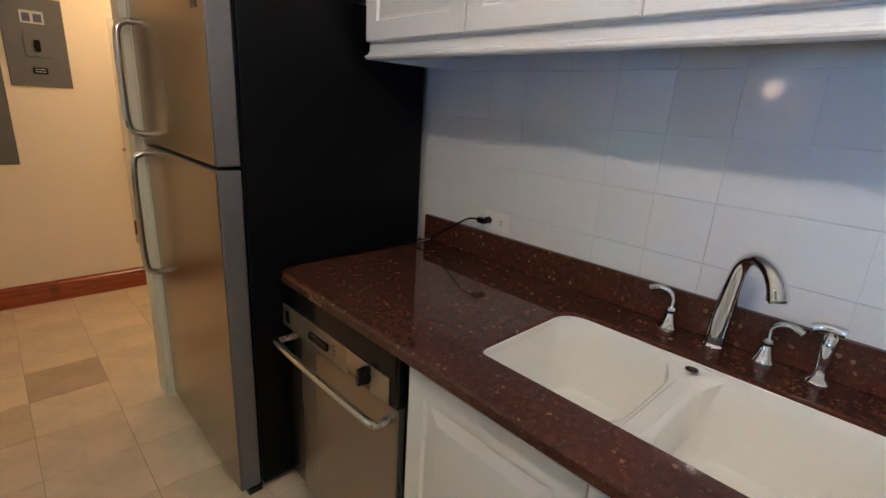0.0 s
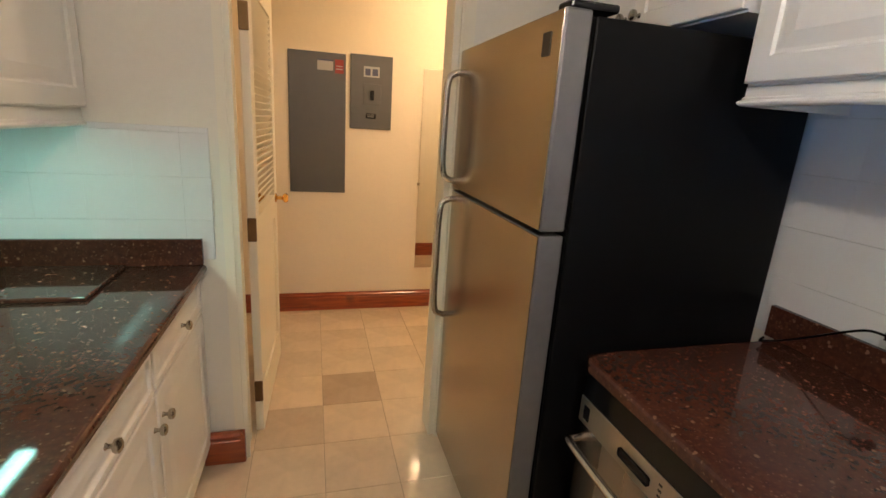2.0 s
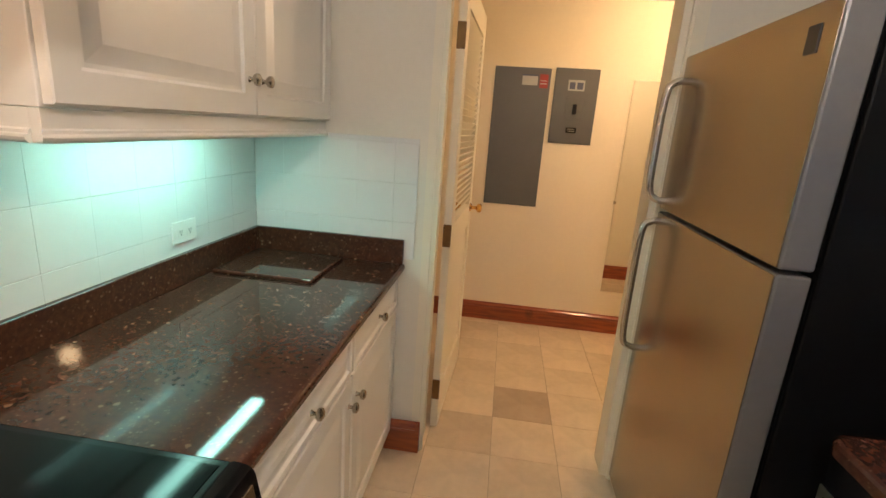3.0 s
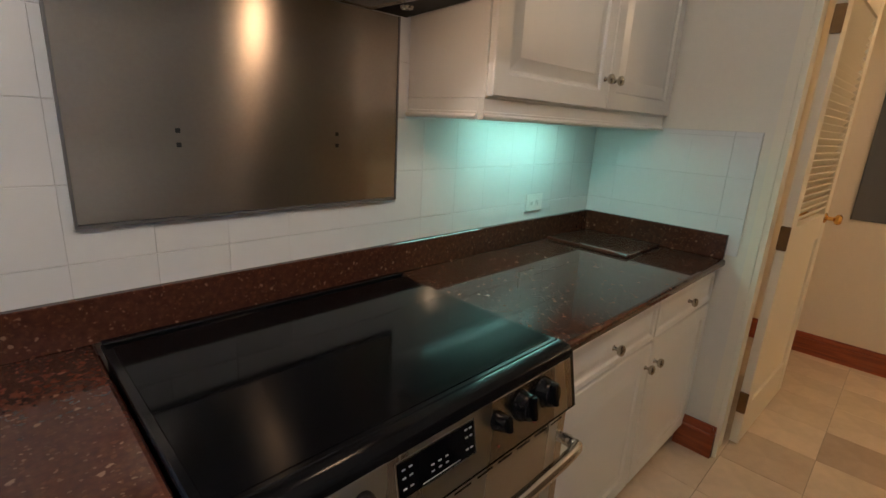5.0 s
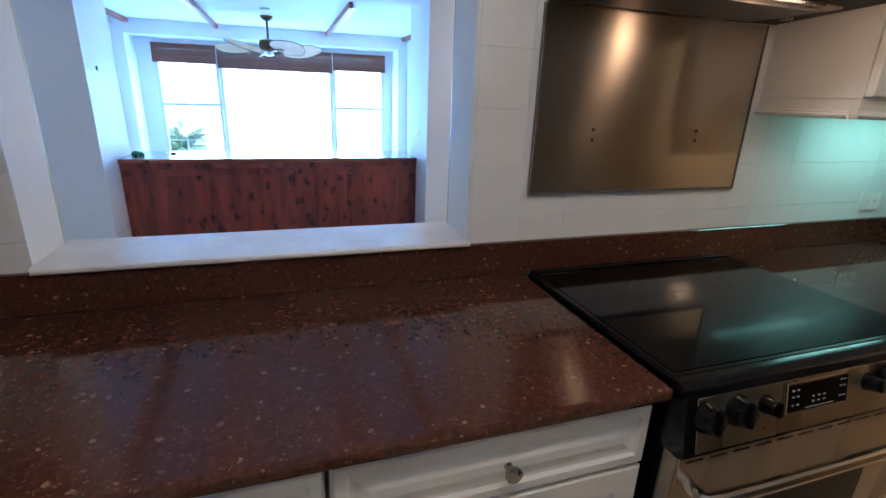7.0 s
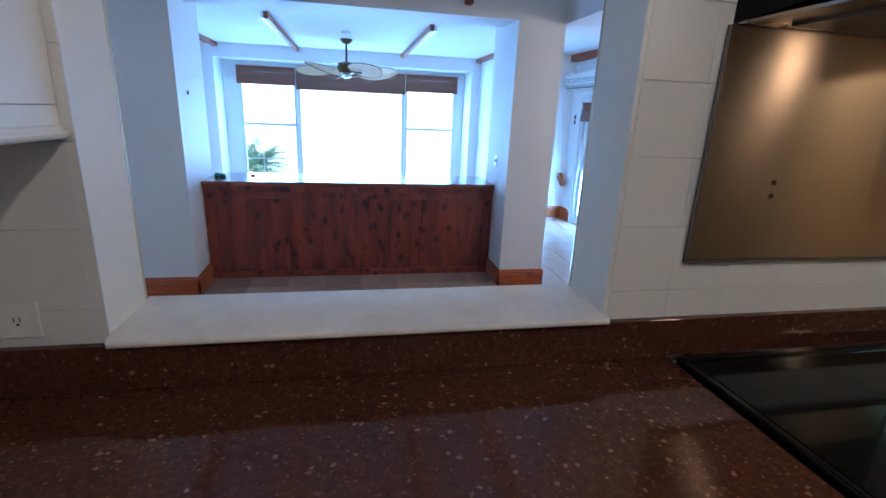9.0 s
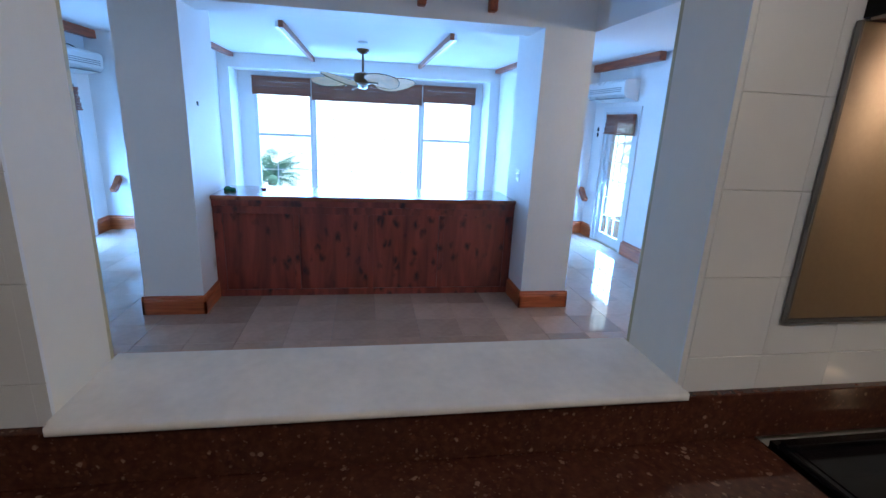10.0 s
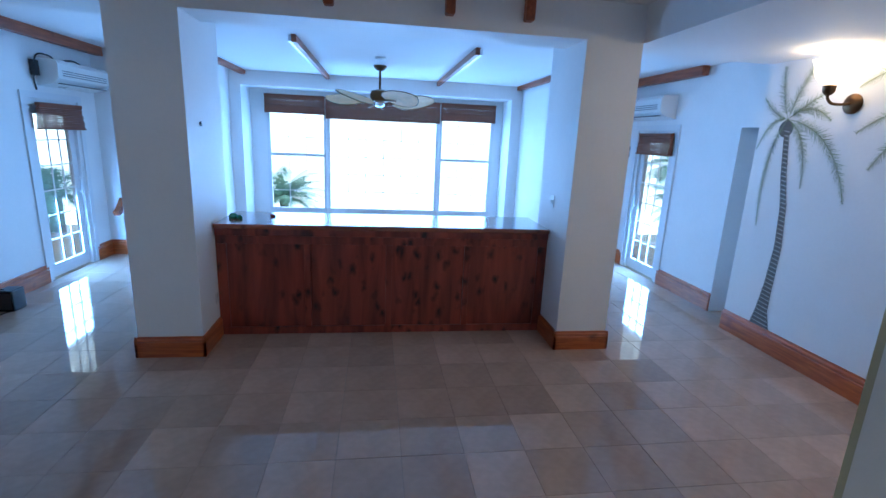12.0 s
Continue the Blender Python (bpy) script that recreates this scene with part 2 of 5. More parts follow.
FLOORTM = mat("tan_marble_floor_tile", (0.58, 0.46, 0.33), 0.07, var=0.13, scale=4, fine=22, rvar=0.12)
FLOORTI = mat("beige_marble_floor_tile_far", (0.43, 0.285, 0.21), 0.05, var=0.14, scale=3, fine=22, obvar=0.14, island=True, rvar=0.12)
FLOORL = mat("brown_beige_marble_floor_tile", (0.43, 0.285, 0.21), 0.05, var=0.16, scale=3, fine=22, obvar=0.15, rvar=0.12)
FLOORG = mat("floor_grout", (0.27, 0.23, 0.18), 0.7, var=0.12, scale=8)
SILLSTONE = mat("white_stone_sill", (0.76, 0.72, 0.67), 0.06, var=0.10, scale=9, fine=50)
PANELGREY = mat("grey_panel_paint", (0.095, 0.095, 0.095), 0.42, var=0.05, scale=14, bump=0.1, bump_scale=300)
DARKGREY = mat("dark_grey_plastic", (0.03, 0.03, 0.03), 0.4)
BRASS = mat("polished_brass", (0.75, 0.45, 0.14), 0.18, 1.0, var=0.05)
BRONZE = mat("dark_bronze", (0.14, 0.075, 0.035), 0.35, 0.9, var=0.1, scale=20)
HINGE = mat("aged_brass_hinge", (0.18, 0.11, 0.05), 0.45, 0.9, var=0.15, scale=30)
WHITEPL = mat("white_plastic", (0.80, 0.79, 0.76), 0.3, var=0.02)
VINYL = mat("white_vinyl_frame", (0.80, 0.80, 0.80), 0.35, var=0.02)
BAMBOO = mat("woven_bamboo_blind", (0.21, 0.062, 0.028), 0.6, var=0.5, scale=6, fine=60, stretch=(1, 0.3, 14), bump=0.6, bump_scale=50)
BLADE = mat("natural_palm_leaf_weave", (0.80, 0.50, 0.27), 0.6, var=0.15, scale=12, fine=90, bump=0.5, bump_scale=140)
MIRROR = mat("silvered_mirror", (0.9, 0.9, 0.88), 0.01, 1.0, var=0.0, rvar=0)
GLASS = glass("clear_window_glass")
FROST = glow("lit_opal_glass", (1.0, 0.82, 0.58), 9.0)
TUBE = glow("lit_fluorescent_tube", (0.45, 1.0, 0.82), 10.0)
HOODLENS = glow("lit_hood_lens", (1.0, 0.80, 0.60), 9.0)
# emission stands in for the glare of hazy sky outside
HAZEGLOW = glow("glowing_haze_backdrop", (0.72, 0.90, 1.0), 7.0)
RED = mat("red_label", (0.28, 0.03, 0.025), 0.5)
PAPER = mat("white_label_paper", (0.42, 0.42, 0.42), 0.6)
BLUEINK = mat("blue_print", (0.06, 0.07, 0.13), 0.6)
GREEN = mat("painted_palm_green", (0.24, 0.29, 0.15), 0.6, var=0.3, scale=12, island=True, obvar=0.25)
GREYPAINT = mat("painted_trunk_grey", (0.13, 0.115, 0.10), 0.6, var=0.2, scale=15)
GREYLIGHT = mat("painted_trunk_light_rings", (0.42, 0.38, 0.34), 0.6)
# leaf green lightened towards teal: outdoor glare and haze put into the colour
LEAF = mat("hazed_palm_leaf", (0.22, 0.46, 0.36), 0.30, var=0.3, island=True, obvar=0.35)
CONCRETE = mat("pale_balcony_floor", (0.45, 0.43, 0.40), 0.7, var=0.1)
GROUNDM = mat("dry_ground", (0.20, 0.19, 0.14), 0.9, var=0.3, scale=0.4, fine=4)
JADE = mat("green_glazed_ceramic", (0.03, 0.20, 0.10), 0.2)
TEAL = mat("brushed_aluminium_channel", (0.75, 0.75, 0.75), 0.3, 0.6)


# ---- builders ----
def box(bm, x0, x1, y0, y1, z0, z1):
    v = [bm.verts.new((x, y, z)) for x in (x0, x1) for y in (y0, y1) for z in (z0, z1)]
    for f in ((0, 1, 3, 2), (4, 6, 7, 5), (0, 4, 5, 1), (2, 3, 7, 6), (0, 2, 6, 4), (1, 5, 7, 3)):
        bm.faces.new([v[i] for i in f])
    return v


def boxes(*rows, bevel=0.0, seg=2):
    bm = bmesh.new()
    for r in rows:
        box(bm, *r)
    if bevel:
        bmesh.ops.bevel(bm, geom=list(bm.edges), offset=bevel, segments=seg, affect="EDGES", profile=0.5)
    return bm


def cyl(bm, p, q, r, r2=None, seg=20, caps=True):
    """A round bar or cone from p to q."""
    p, q = Vector(p), Vector(q)
    turn = (q - p).to_track_quat("Z", "Y").to_matrix().to_4x4()
    ring = []
    for c, rad in ((p, r), (q, r if r2 is None else r2)):
        ring.append([bm.verts.new(c + turn @ Vector((rad * math.cos(2 * math.pi * i / seg), rad * math.sin(2 * math.pi * i / seg), 0))) for i in range(seg)])
    for i in range(seg):
        bm.faces.new((ring[0][i], ring[0][(i + 1) % seg], ring[1][(i + 1) % seg], ring[1][i]))
    if caps:
        bm.faces.new(ring[0][::-1])
        bm.faces.new(ring[1])


def lathe(bm, prof, at=(0, 0, 0), axis=(0, 0, 1), seg=24):
    """Turns (radius, height) pairs about an axis."""
    turn = Vector(axis).to_track_quat("Z", "Y").to_matrix()
    rings = []
    for r, h in prof:
        rings.append([bm.verts.new(Vector(at) + turn @ Vector((max(r, 1e-4) * math.cos(2 * math.pi * i / seg), max(r, 1e-4) * math.sin(2 * math.pi * i / seg), h))) for i in range(seg)])
    for a, b in zip(rings, rings[1:]):
        for i in range(seg):
            bm.faces.new((a[i], a[(i + 1) % seg], b[(i + 1) % seg], b[i]))
    bm.faces.new(rings[0][::-1])
    bm.faces.new(rings[-1])


def smooth_path(pts, n=8):
    pts = [Vector(p) for p in pts]
    out = []
    for i in range(len(pts) - 1):
        a, b, c, d = pts[max(i - 1, 0)], pts[i], pts[i + 1], pts[min(i + 2, len(pts) - 1)]
        for k in range(n):
            t = k / n
            out.append(0.5 * ((2 * b) + (c - a) * t + (2 * a - 5 * b + 4 * c - d) * t * t + (3 * b - a - 3 * c + d) * t ** 3))
    return out + [pts[-1]]


def tube(bm, pts, r, seg=12, radii=None):
    pts = [Vector(p) for p in pts]
    rings, up = [], None
    for i, p in enumerate(pts):
        d = (pts[min(i + 1, len(pts) - 1)] - pts[max(i - 1, 0)]).normalized()
        if up is None:
            up = d.orthogonal().normalized()
        up = (up - d * up.dot(d)).normalized()
        side, rad = d.cross(up), radii[i] if radii else r
        rings.append([bm.verts.new(p + rad * (math.cos(2 * math.pi * k / seg) * up + math.sin(2 * math.pi * k / seg) * side)) for k in range(seg)])
    for a, b in zip(rings, rings[1:]):
        for k in range(seg):
            bm.faces.new((a[k], a[(k + 1) % seg], b[(k + 1) % seg], b[k]))
    bm.faces.new(rings[0][::-1])
    bm.faces.new(rings[-1])


def part(name, bm, material, parent=None, label="", smooth=False):
    me = bpy.data.meshes.new(name)
    bmesh.ops.recalc_face_normals(bm, faces=bm.faces)
    bm.to_mesh(me)
    bm.free()
    me.materials.append(material)
    if smooth:
        me.polygons.foreach_set("use_smooth", [True] * len(me.polygons))
        me.set_sharp_from_angle(angle=radians(40))
    ob = new(name, me)
    ob.parent = parent
    return tagged(ob, label)


def thing(name, at, label, category, group=""):
    ob = new(name)
    ob.empty_display_size = 0.1
    ob.matrix_world = pose(*at)
    return tagged(ob, label, category, group)


def setting(name, bm, material, label=""):
    return tagged(part(name, bm, material, None, label), kind="structure")


def raised_panel(bm, w, h, t, m, frame_w=0.062, drop=0.007, lift=0.03):
    """A cabinet front in its own plane, w by h, centred, t thick, with a sunk moulding and a raised field; m sets it in place, front to +z."""
    rings = [(0, 0), (0, t - 0.003), (0.003, t), (frame_w - 0.006, t), (frame_w, t - drop), (frame_w + 0.008, t - drop), (frame_w + 0.008 + lift, t - 0.001), (frame_w + 0.012 + lift, t)]
    last = None
    for inset, d in rings:
        a, b = w / 2 - inset, h / 2 - inset
        ring = [bm.verts.new(m @ Vector(c)) for c in ((-a, -b, d), (a, -b, d), (a, b, d), (-a, b, d))]
        if last:
            for i in range(4):
                bm.faces.new((last[i], last[(i + 1) % 4], ring[(i + 1) % 4], ring[i]))
        else:
            bm.faces.new(ring[::-1])
        last = ring
    bm.faces.new(last)


def facing(x, y, z, side):
    """A frame at a place whose z axis looks along +x (side 1) or -x (side -1), with its y axis up."""
    return Matrix.Translation((x, y, z)) @ Matrix(((0, 0, side), (side, 0, 0), (0, 1, 0))).to_4x4()


def knob(bm, at, side):
    lathe(bm, [(0.009, 0), (0.008, 0.003), (0.0055, 0.006), (0.0055, 0.014), (0.014, 0.018), (0.0165, 0.023), (0.016, 0.029), (0.010, 0.033), (0.0, 0.034)], at, (side, 0, 0))


# ---- large structure ----
NX, SX = -0.73, 1.70
ZC = 2.32
PT0, PT1, SILL = -0.475, 0.582, 1.0


def wall_of(name, material, *rows):
    return setting(name, boxes(*rows), material)


wall_of("wall_pass_through", WALL, (-0.905, NX - 0.008, -2.2, PT0, 0, ZC), (-0.905, NX - 0.008, PT1, 3.0, 0, ZC), (-0.905, NX - 0.008, PT0, PT1, 0, SILL - 0.03), (-0.905, NX - 0.008, PT0, PT1, 2.1, ZC))
wall_of("wall_sink_side", WALL, (SX + 0.008, SX + 0.15, -2.2, 2.9, 0, ZC))
wall_of("wall_behind", WALL, (NX - 0.008, SX + 0.008, -2.2, -2.05, 0, ZC))
wall_of("wall_hall_doorway", WALL, (NX - 0.008, 0.0, 2.798, 2.92, 0, ZC), (0.87, SX + 0.008, 2.80, 2.92, 0, ZC), (0.0, 0.87, 2.80, 2.92, 2.06, ZC))
wall_of("wall_hall_end", HALLWALL, (-0.905, 2.6, 4.43, 4.55, 0, ZC))
wall_of("wall_hall_west", HALLWALL, (-0.905, -0.30, 2.92, 4.43, 0, ZC))
wall_of("wall_hall_east", HALLWALL, (2.4, 2.6, 2.92, 4.43, 0, ZC))
wall_of("wall_hall_back", HALLWALL, (SX + 0.008, 2.6, 2.80, 2.92, 0, ZC))
wall_of("ceiling_kitchen", CEIL, (-0.905, 2.6, -2.2, 4.55, ZC, ZC + 0.12))

LZ = 2.25
wall_of("wall_dining_east", LIVWALL, (-3.86, -0.905, 2.90, 3.06, 0, 2.5))
wall_of("wall_dining_west", LIVWALL, (-3.86, -0.905, -3.22, -3.08, 0, 2.5))
wall_of("wall_living_east", LIVWALL, (-5.13, -4.24, 3.06, 3.22, 0, 2.5), (-6.2, -5.86, 3.06, 3.22, 0, 2.5), (-5.86, -5.13, 3.06, 3.22, 1.66, 2.5))
wall_of("wall_niche_east", LIVWALL, (-4.24, -3.86, 3.06, 3.22, 1.68, 2.5))
wall_of("wall_niche_back", LIVWALL, (-4.36, -3.70, 3.24, 3.32, -0.1, 2.5), (-3.86, -3.70, 3.06, 3.24, 0, 2.5), (-4.36, -4.24, 3.22, 3.24, 0, 2.5))
wall_of("wall_living_west", LIVWALL, (-5.13, -3.86, -3.22, -3.08, 0, 2.5), (-6.2, -5.88, -3.22, -3.08, 0, 2.5), (-5.88, -5.13, -3.22, -3.08, 1.66, 2.5))
wall_of("wall_living_corner_east", LIVWALL, (-6.35, -6.2, 2.05, 3.22, 0, 2.5), (-7.45, -6.35, 2.05, 2.2, 0, 2.5))
wall_of("wall_living_corner_west", LIVWALL, (-6.35, -6.2, -3.22, -2.05, 0, 2.5), (-7.45, -6.35, -2.2, -2.05, 0, 2.5))
AY = 1.90
wall_of("wall_alcove_front", LIVWALL, (-7.6, -7.45, -2.2, -AY, 0, 2.5), (-7.6, -7.45, AY, 2.2, 0, 2.5), (-7.6, -7.45, -AY, AY, 2.06, 2.5))
WY0, WY1, WZ0, WZ1 = -1.68, 1.77, 0.27, 1.98
wall_of("wall_window", LIVWALL, (-8.05, -7.94, -AY - 0.12, WY0, 0, 2.06), (-8.05, -7.94, WY1, AY + 0.12, 0, 2.06), (-8.05, -7.94, WY0, WY1, 0, WZ0), (-8.05, -7.94, WY0, WY1, WZ1, 2.06),
        (-7.94, -7.6, -AY - 0.12, -AY, 0, 2.06), (-7.94, -7.6, AY, AY + 0.12, 0, 2.06), (-8.05, -7.6, -AY - 0.12, AY + 0.12, 2.06, 2.2))
wall_of("ceiling_living", CEIL, (-7.45, -3.86, -3.08, 3.3, LZ, LZ + 0.15))
wall_of("ceiling_dining", CEIL, (-3.50, -0.905, -1.575, 1.645, 2.36, 2.5))
wall_of("ceiling_dining_side", CEIL, (-3.86, -0.905, 1.645, 3.06, 2.13, 2.5), (-3.86, -0.905, -3.08, -1.575, 2.13, 2.5))
wall_of("wall_header", LIVWALL, (-3.86, -3.50, -1.575, 1.645, 2.13, 2.5))
wall_of("wall_column_west", LIVWALL, (-4.16, -3.50, -1.575, -1.175, 0, 2.13), (-4.16, -3.86, -1.575, -1.175, 2.13, LZ))
wall_of("wall_column_east", LIVWALL, (-4.11, -3.50, 1.262, 1.645, 0, 2.13), (-4.11, -3.86, 1.262, 1.645, 2.13, LZ))


def baseboard(bm, p, q, h=0.14, t=0.018):
    """A moulded board along a wall from p to q; it grows to the left of that way."""
    p, q = Vector((*p, 0)), Vector((*q, 0))
    d = (q - p).normalized()
    nrm = Vector((-d.y, d.x, 0))
    prof = [(0, 0), (t, 0), (t, h * 0.70), (t * 0.75, h * 0.74), (t * 1.05, h * 0.79), (t * 0.95, h * 0.86), (t * 0.45, h * 0.92), (t * 0.4, h), (0, h)]
    a = [bm.verts.new(p + nrm * u + Vector((0, 0, v))) for u, v in prof]
    b = [bm.verts.new(q + nrm * u + Vector((0, 0, v))) for u, v in prof]
    for i in range(len(prof)):
        k = (i + 1) % len(prof)
        bm.faces.new((a[i], a[k], b[k], b[i]))
    bm.faces.new(a[::-1])
    bm.faces.new(b)


def baseboards(name, material, runs, label, h=0.14):
    bm = bmesh.new()
    for p, q in runs:
        baseboard(bm, p, q, h)
    return setting(name, bm, material, label)


baseboards("baseboard_hall", BASEWOOD, [((0.93, 2.92), (2.4, 2.92)), ((2.4, 4.43), (-0.30, 4.43)), ((-0.30, 4.43), (-0.30, 2.92))], "dark red wooden baseboard in the hall")
baseboards("baseboard_stub", BASEWOOD, [((0.03, 2.775), (-0.13, 2.775)), ((0.012, 2.84), (0.012, 2.757)), ((1.68, 2.798), (0.927, 2.798))], "dark red wooden baseboard round the wall end", 0.15)
baseboards("baseboard_column_west", LIVBASE, [((-4.16, -1.175), (-3.482, -1.175)), ((-3.5, -1.157), (-3.5, -1.593)), ((-3.482, -1.575), (-4.16, -1.575))], "orange wooden baseboard round a column", 0.14)
baseboards("baseboard_column_east", LIVBASE, [((-4.11, 1.645), (-3.482, 1.645)), ((-3.5, 1.663), (-3.5, 1.244)), ((-3.482, 1.262), (-4.11, 1.262))], "orange wooden baseboard round a column", 0.14)
baseboards("baseboard_living", LIVBASE, [((-0.91, 2.90), (-3.86, 2.90)), ((-3.86, 2.90), (-3.86, 3.06)), ((-4.24, 3.06), (-5.10, 3.06)), ((-5.89, 3.06), (-6.2, 3.06)), ((-6.2, 3.06), (-6.2, 2.05)),
    ((-6.2, -3.08), (-5.90, -3.08)), ((-5.10, -3.08), (-0.91, -3.08)), ((-6.2, -2.05), (-6.2, -3.08))], "orange-brown wooden baseboard along the living room walls", 0.17)


# ---- kitchen: counters ----
CT, CH = 0.885, 0.032


def counter(name, rows, label, bevel=0.012):
    return tagged(part(name, boxes(*rows, bevel=bevel, seg=3), GRANITE, None, label), category="countertop")


counter("countertop", [(NX + 0.001, -0.075, 1.5495, 2.785, CT - CH, CT)], "polished reddish brown granite worktop beside the range")
counter("countertop", [(NX + 0.001, -0.075, -1.9, 0.7705, CT - CH, CT)], "polished reddish brown granite worktop under the pass-through")
SK = (1.15, 1.535, 0.34, 1.155)


def sink_counter():
    """The worktop with a round-cornered cut-out for the sink, and a rounded free corner."""
    bm = bmesh.new()
    x0, x1, y0, y1 = 1.015, SX, -1.9, 1.915
    r = 0.07

    def arc(cx, cy, rr, a0, n=6):
        return [(cx + rr * math.cos(a0 + i * math.pi / 2 / n), cy + rr * math.sin(a0 + i * math.pi / 2 / n)) for i in range(n + 1)]
    q = r * 0.5
    hole = arc(SK[0] + q, SK[2] + q, q, math.pi) + arc(SK[1] - r, SK[2] + r, r, -math.pi / 2) + arc(SK[1] - r, SK[3] - r, r, 0) + arc(SK[0] + q, SK[3] - q, q, math.pi / 2)
    rim = arc(x0 + 0.01, y0 + 0.01, 0.01, math.pi) + arc(x1 - 0.004, y0 + 0.004, 0.004, -math.pi / 2) + arc(x1 - 0.004, y1 - 0.004, 0.004, 0) + arc(x0 + 0.05, y1 - 0.05, 0.05, math.pi / 2)
    n = len(hole)
    levels = [(0.0, CT - CH), (0.0, CT - 0.010), (0.003, CT - 0.003), (0.010, CT)]
    outer, inner = [], []
    cx, cy = (x0 + x1) / 2, (y0 + y1) / 2
    for inset, z in levels:
        outer.append([bm.verts.new((x + (inset if x < cx else -inset), y + (inset if y < cy else -inset), z)) for x, y in rim])
        hx, hy = (SK[0] + SK[1]) / 2, (SK[2] + SK[3]) / 2
        g = inset * 0.5
        inner.append([bm.verts.new((x + (-g if x < hx else g), y + (-g if y < hy else g), z)) for x, y in hole])
    for rings in (outer, inner):
        for a, b in zip(rings, rings[1:]):
            for i in range(n):
                bm.faces.new((a[i], a[(i + 1) % n], b[(i + 1) % n], b[i]))
    for k in (0, -1):
        for i in range(n):
            bm.faces.new((outer[k][i], outer[k][(i + 1) % n], inner[k][(i + 1) % n], inner[k][i]))
    return tagged(part("countertop", bm, GRANITE, None, "polished reddish brown granite worktop round the white sink"), category="countertop")


sink_counter()


def splash(rows, label):
    tagged(part("backsplash", boxes(*rows, bevel=0.002, seg=1), GRANITE, None, label), category="backsplash")


splash([(NX + 0.001, -0.71, -1.9, 2.785, CT, 0.985)], "low granite upstand along the range wall")
splash([(-0.71, -0.085, 2.766, 2.786, CT, 0.985)], "low granite upstand on the wall end beside the doorway")
splash([(SX - 0.02, SX - 0.001, -1.9, 1.945, CT, 0.985)], "low granite upstand behind the sink")

# the stone sill of the pass-through
bm = boxes((-0.93, -0.712, PT0, PT1, SILL - 0.0145, SILL))
box(bm, -0.712, -0.694, PT0 + 0.004, PT1 + 0.002, SILL - 0.0145, SILL)
bmesh.ops.bevel(bm, geom=[e for e in bm.edges if all(v.co.x > -0.70 for v in e.verts)], offset=0.007, segments=4, affect="EDGES", profile=0.5)
setting("trim_sill", bm, SILLSTONE, "thick white stone sill with a rounded nose in the pass-through")
setting("trim_jamb_edge", boxes((-0.916, -0.905, PT0 - 0.006, PT0, SILL, 2.1), (-0.916, -0.905, PT1, PT1 + 0.006, SILL, 2.1)), mat("aged_yellow_edge_strip", (0.48, 0.42, 0.24), 0.4), "narrow yellowish edge strips on the pass-through")


# ---- kitchen: cabinets ----
def base_cabinet(y0, y1, face, side, label, drawers=1, doors=1, knob_y=None, depth=0.6, high=None):
    """A floor cabinet. face: x of its carcass front; side: +1 when it looks along +x."""
    at = (face - side * depth / 2, (y0 + y1) / 2, 0)
    root = thing("base_cabinet", at, label, "cabinet", "white kitchen base cabinets")
    w = (y1 - y0) / 2
    xa, xb = sorted((-side * (depth / 2 - 0.003), side * (depth / 2)))
    part("body", boxes((xa, xb, -w + 0.001, w - 0.001, 0.09, high or CT - CH - 0.001), bevel=0.001, seg=1), CAB, root)
    if high:
        fa, fb = sorted((side * depth / 2, side * (depth / 2 - 0.02)))
        part("front_frame", boxes((fa, fb, -w + 0.001, w - 0.001, high, CT - CH - 0.001)), CAB, root)
    ka, kb = sorted((-side * (depth / 2 - 0.003), side * (depth / 2 - 0.05)))
    part("toe_kick", boxes((ka, kb, -w + 0.001, w - 0.001, 0.0, 0.09)), CAB, root)
    fx = side * depth / 2
    top = 0.83
    if drawers:
        dw = part("drawer", _panel(2 * w - 0.012, 0.135, fx, 0, top - 0.0675, side, 0.026, 0.02), CAB, root)
        bk = bmesh.new()
        knob(bk, (fx + side * 0.02, 0, top - 0.0675), side)
        part("knob", bk, SATIN, dw, "satin nickel knob", True)
        top -= 0.145
    each = (2 * w - 0.012) / doors
    for i in range(doors):
        c = -w + 0.006 + each * (i + 0.5)
        d = part("door", _panel(each - 0.003, top - 0.10, fx, c, (top + 0.10) / 2, side), CAB, root)
        ky = knob_y - at[1] if knob_y is not None and doors == 1 else (c + (each / 2 - 0.035) * (1 if i == 0 else -1))
        bk = bmesh.new()
        knob(bk, (fx + side * 0.02, ky, top - 0.085), side)
        part("knob", bk, SATIN, d, "satin nickel knob", True)
    return root


def _panel(w, h, x, y, z, side, frame_w=0.062, lift=0.03):
    bm = bmesh.new()
    raised_panel(bm, w, h, 0.02, facing(x + side * 0.0015, y, z, side), frame_w, 0.007, lift)
    return bm


NF, SF = -0.125, 1.06
base_cabinet(1.572, 2.20, NF, 1, "white raised-panel base cabinet with one drawer beside the range", knob_y=2.165)
base_cabinet(2.20, 2.79, NF, 1, "white raised-panel base cabinet with one drawer beside the wall end", knob_y=2.24)
base_cabinet(0.122, 0.757, NF, 1, "white raised-panel base cabinet with one drawer under the pass-through", knob_y=0.25)
base_cabinet(-0.50, 0.117, NF, 1, "white raised-panel base cabinet with one drawer under the pass-through", knob_y=0.15)
base_cabinet(-1.10, -0.505, NF, 1, "white raised-panel base cabinet under the worktop", knob_y=-0.9)
base_cabinet(0.32, 1.27, SF, -1, "white raised-panel sink cabinet with two doors", drawers=0, doors=2, high=0.62)
base_cabinet(-0.55, 0.315, SF, -1, "white raised-panel base cabinet beside the sink", doors=2)


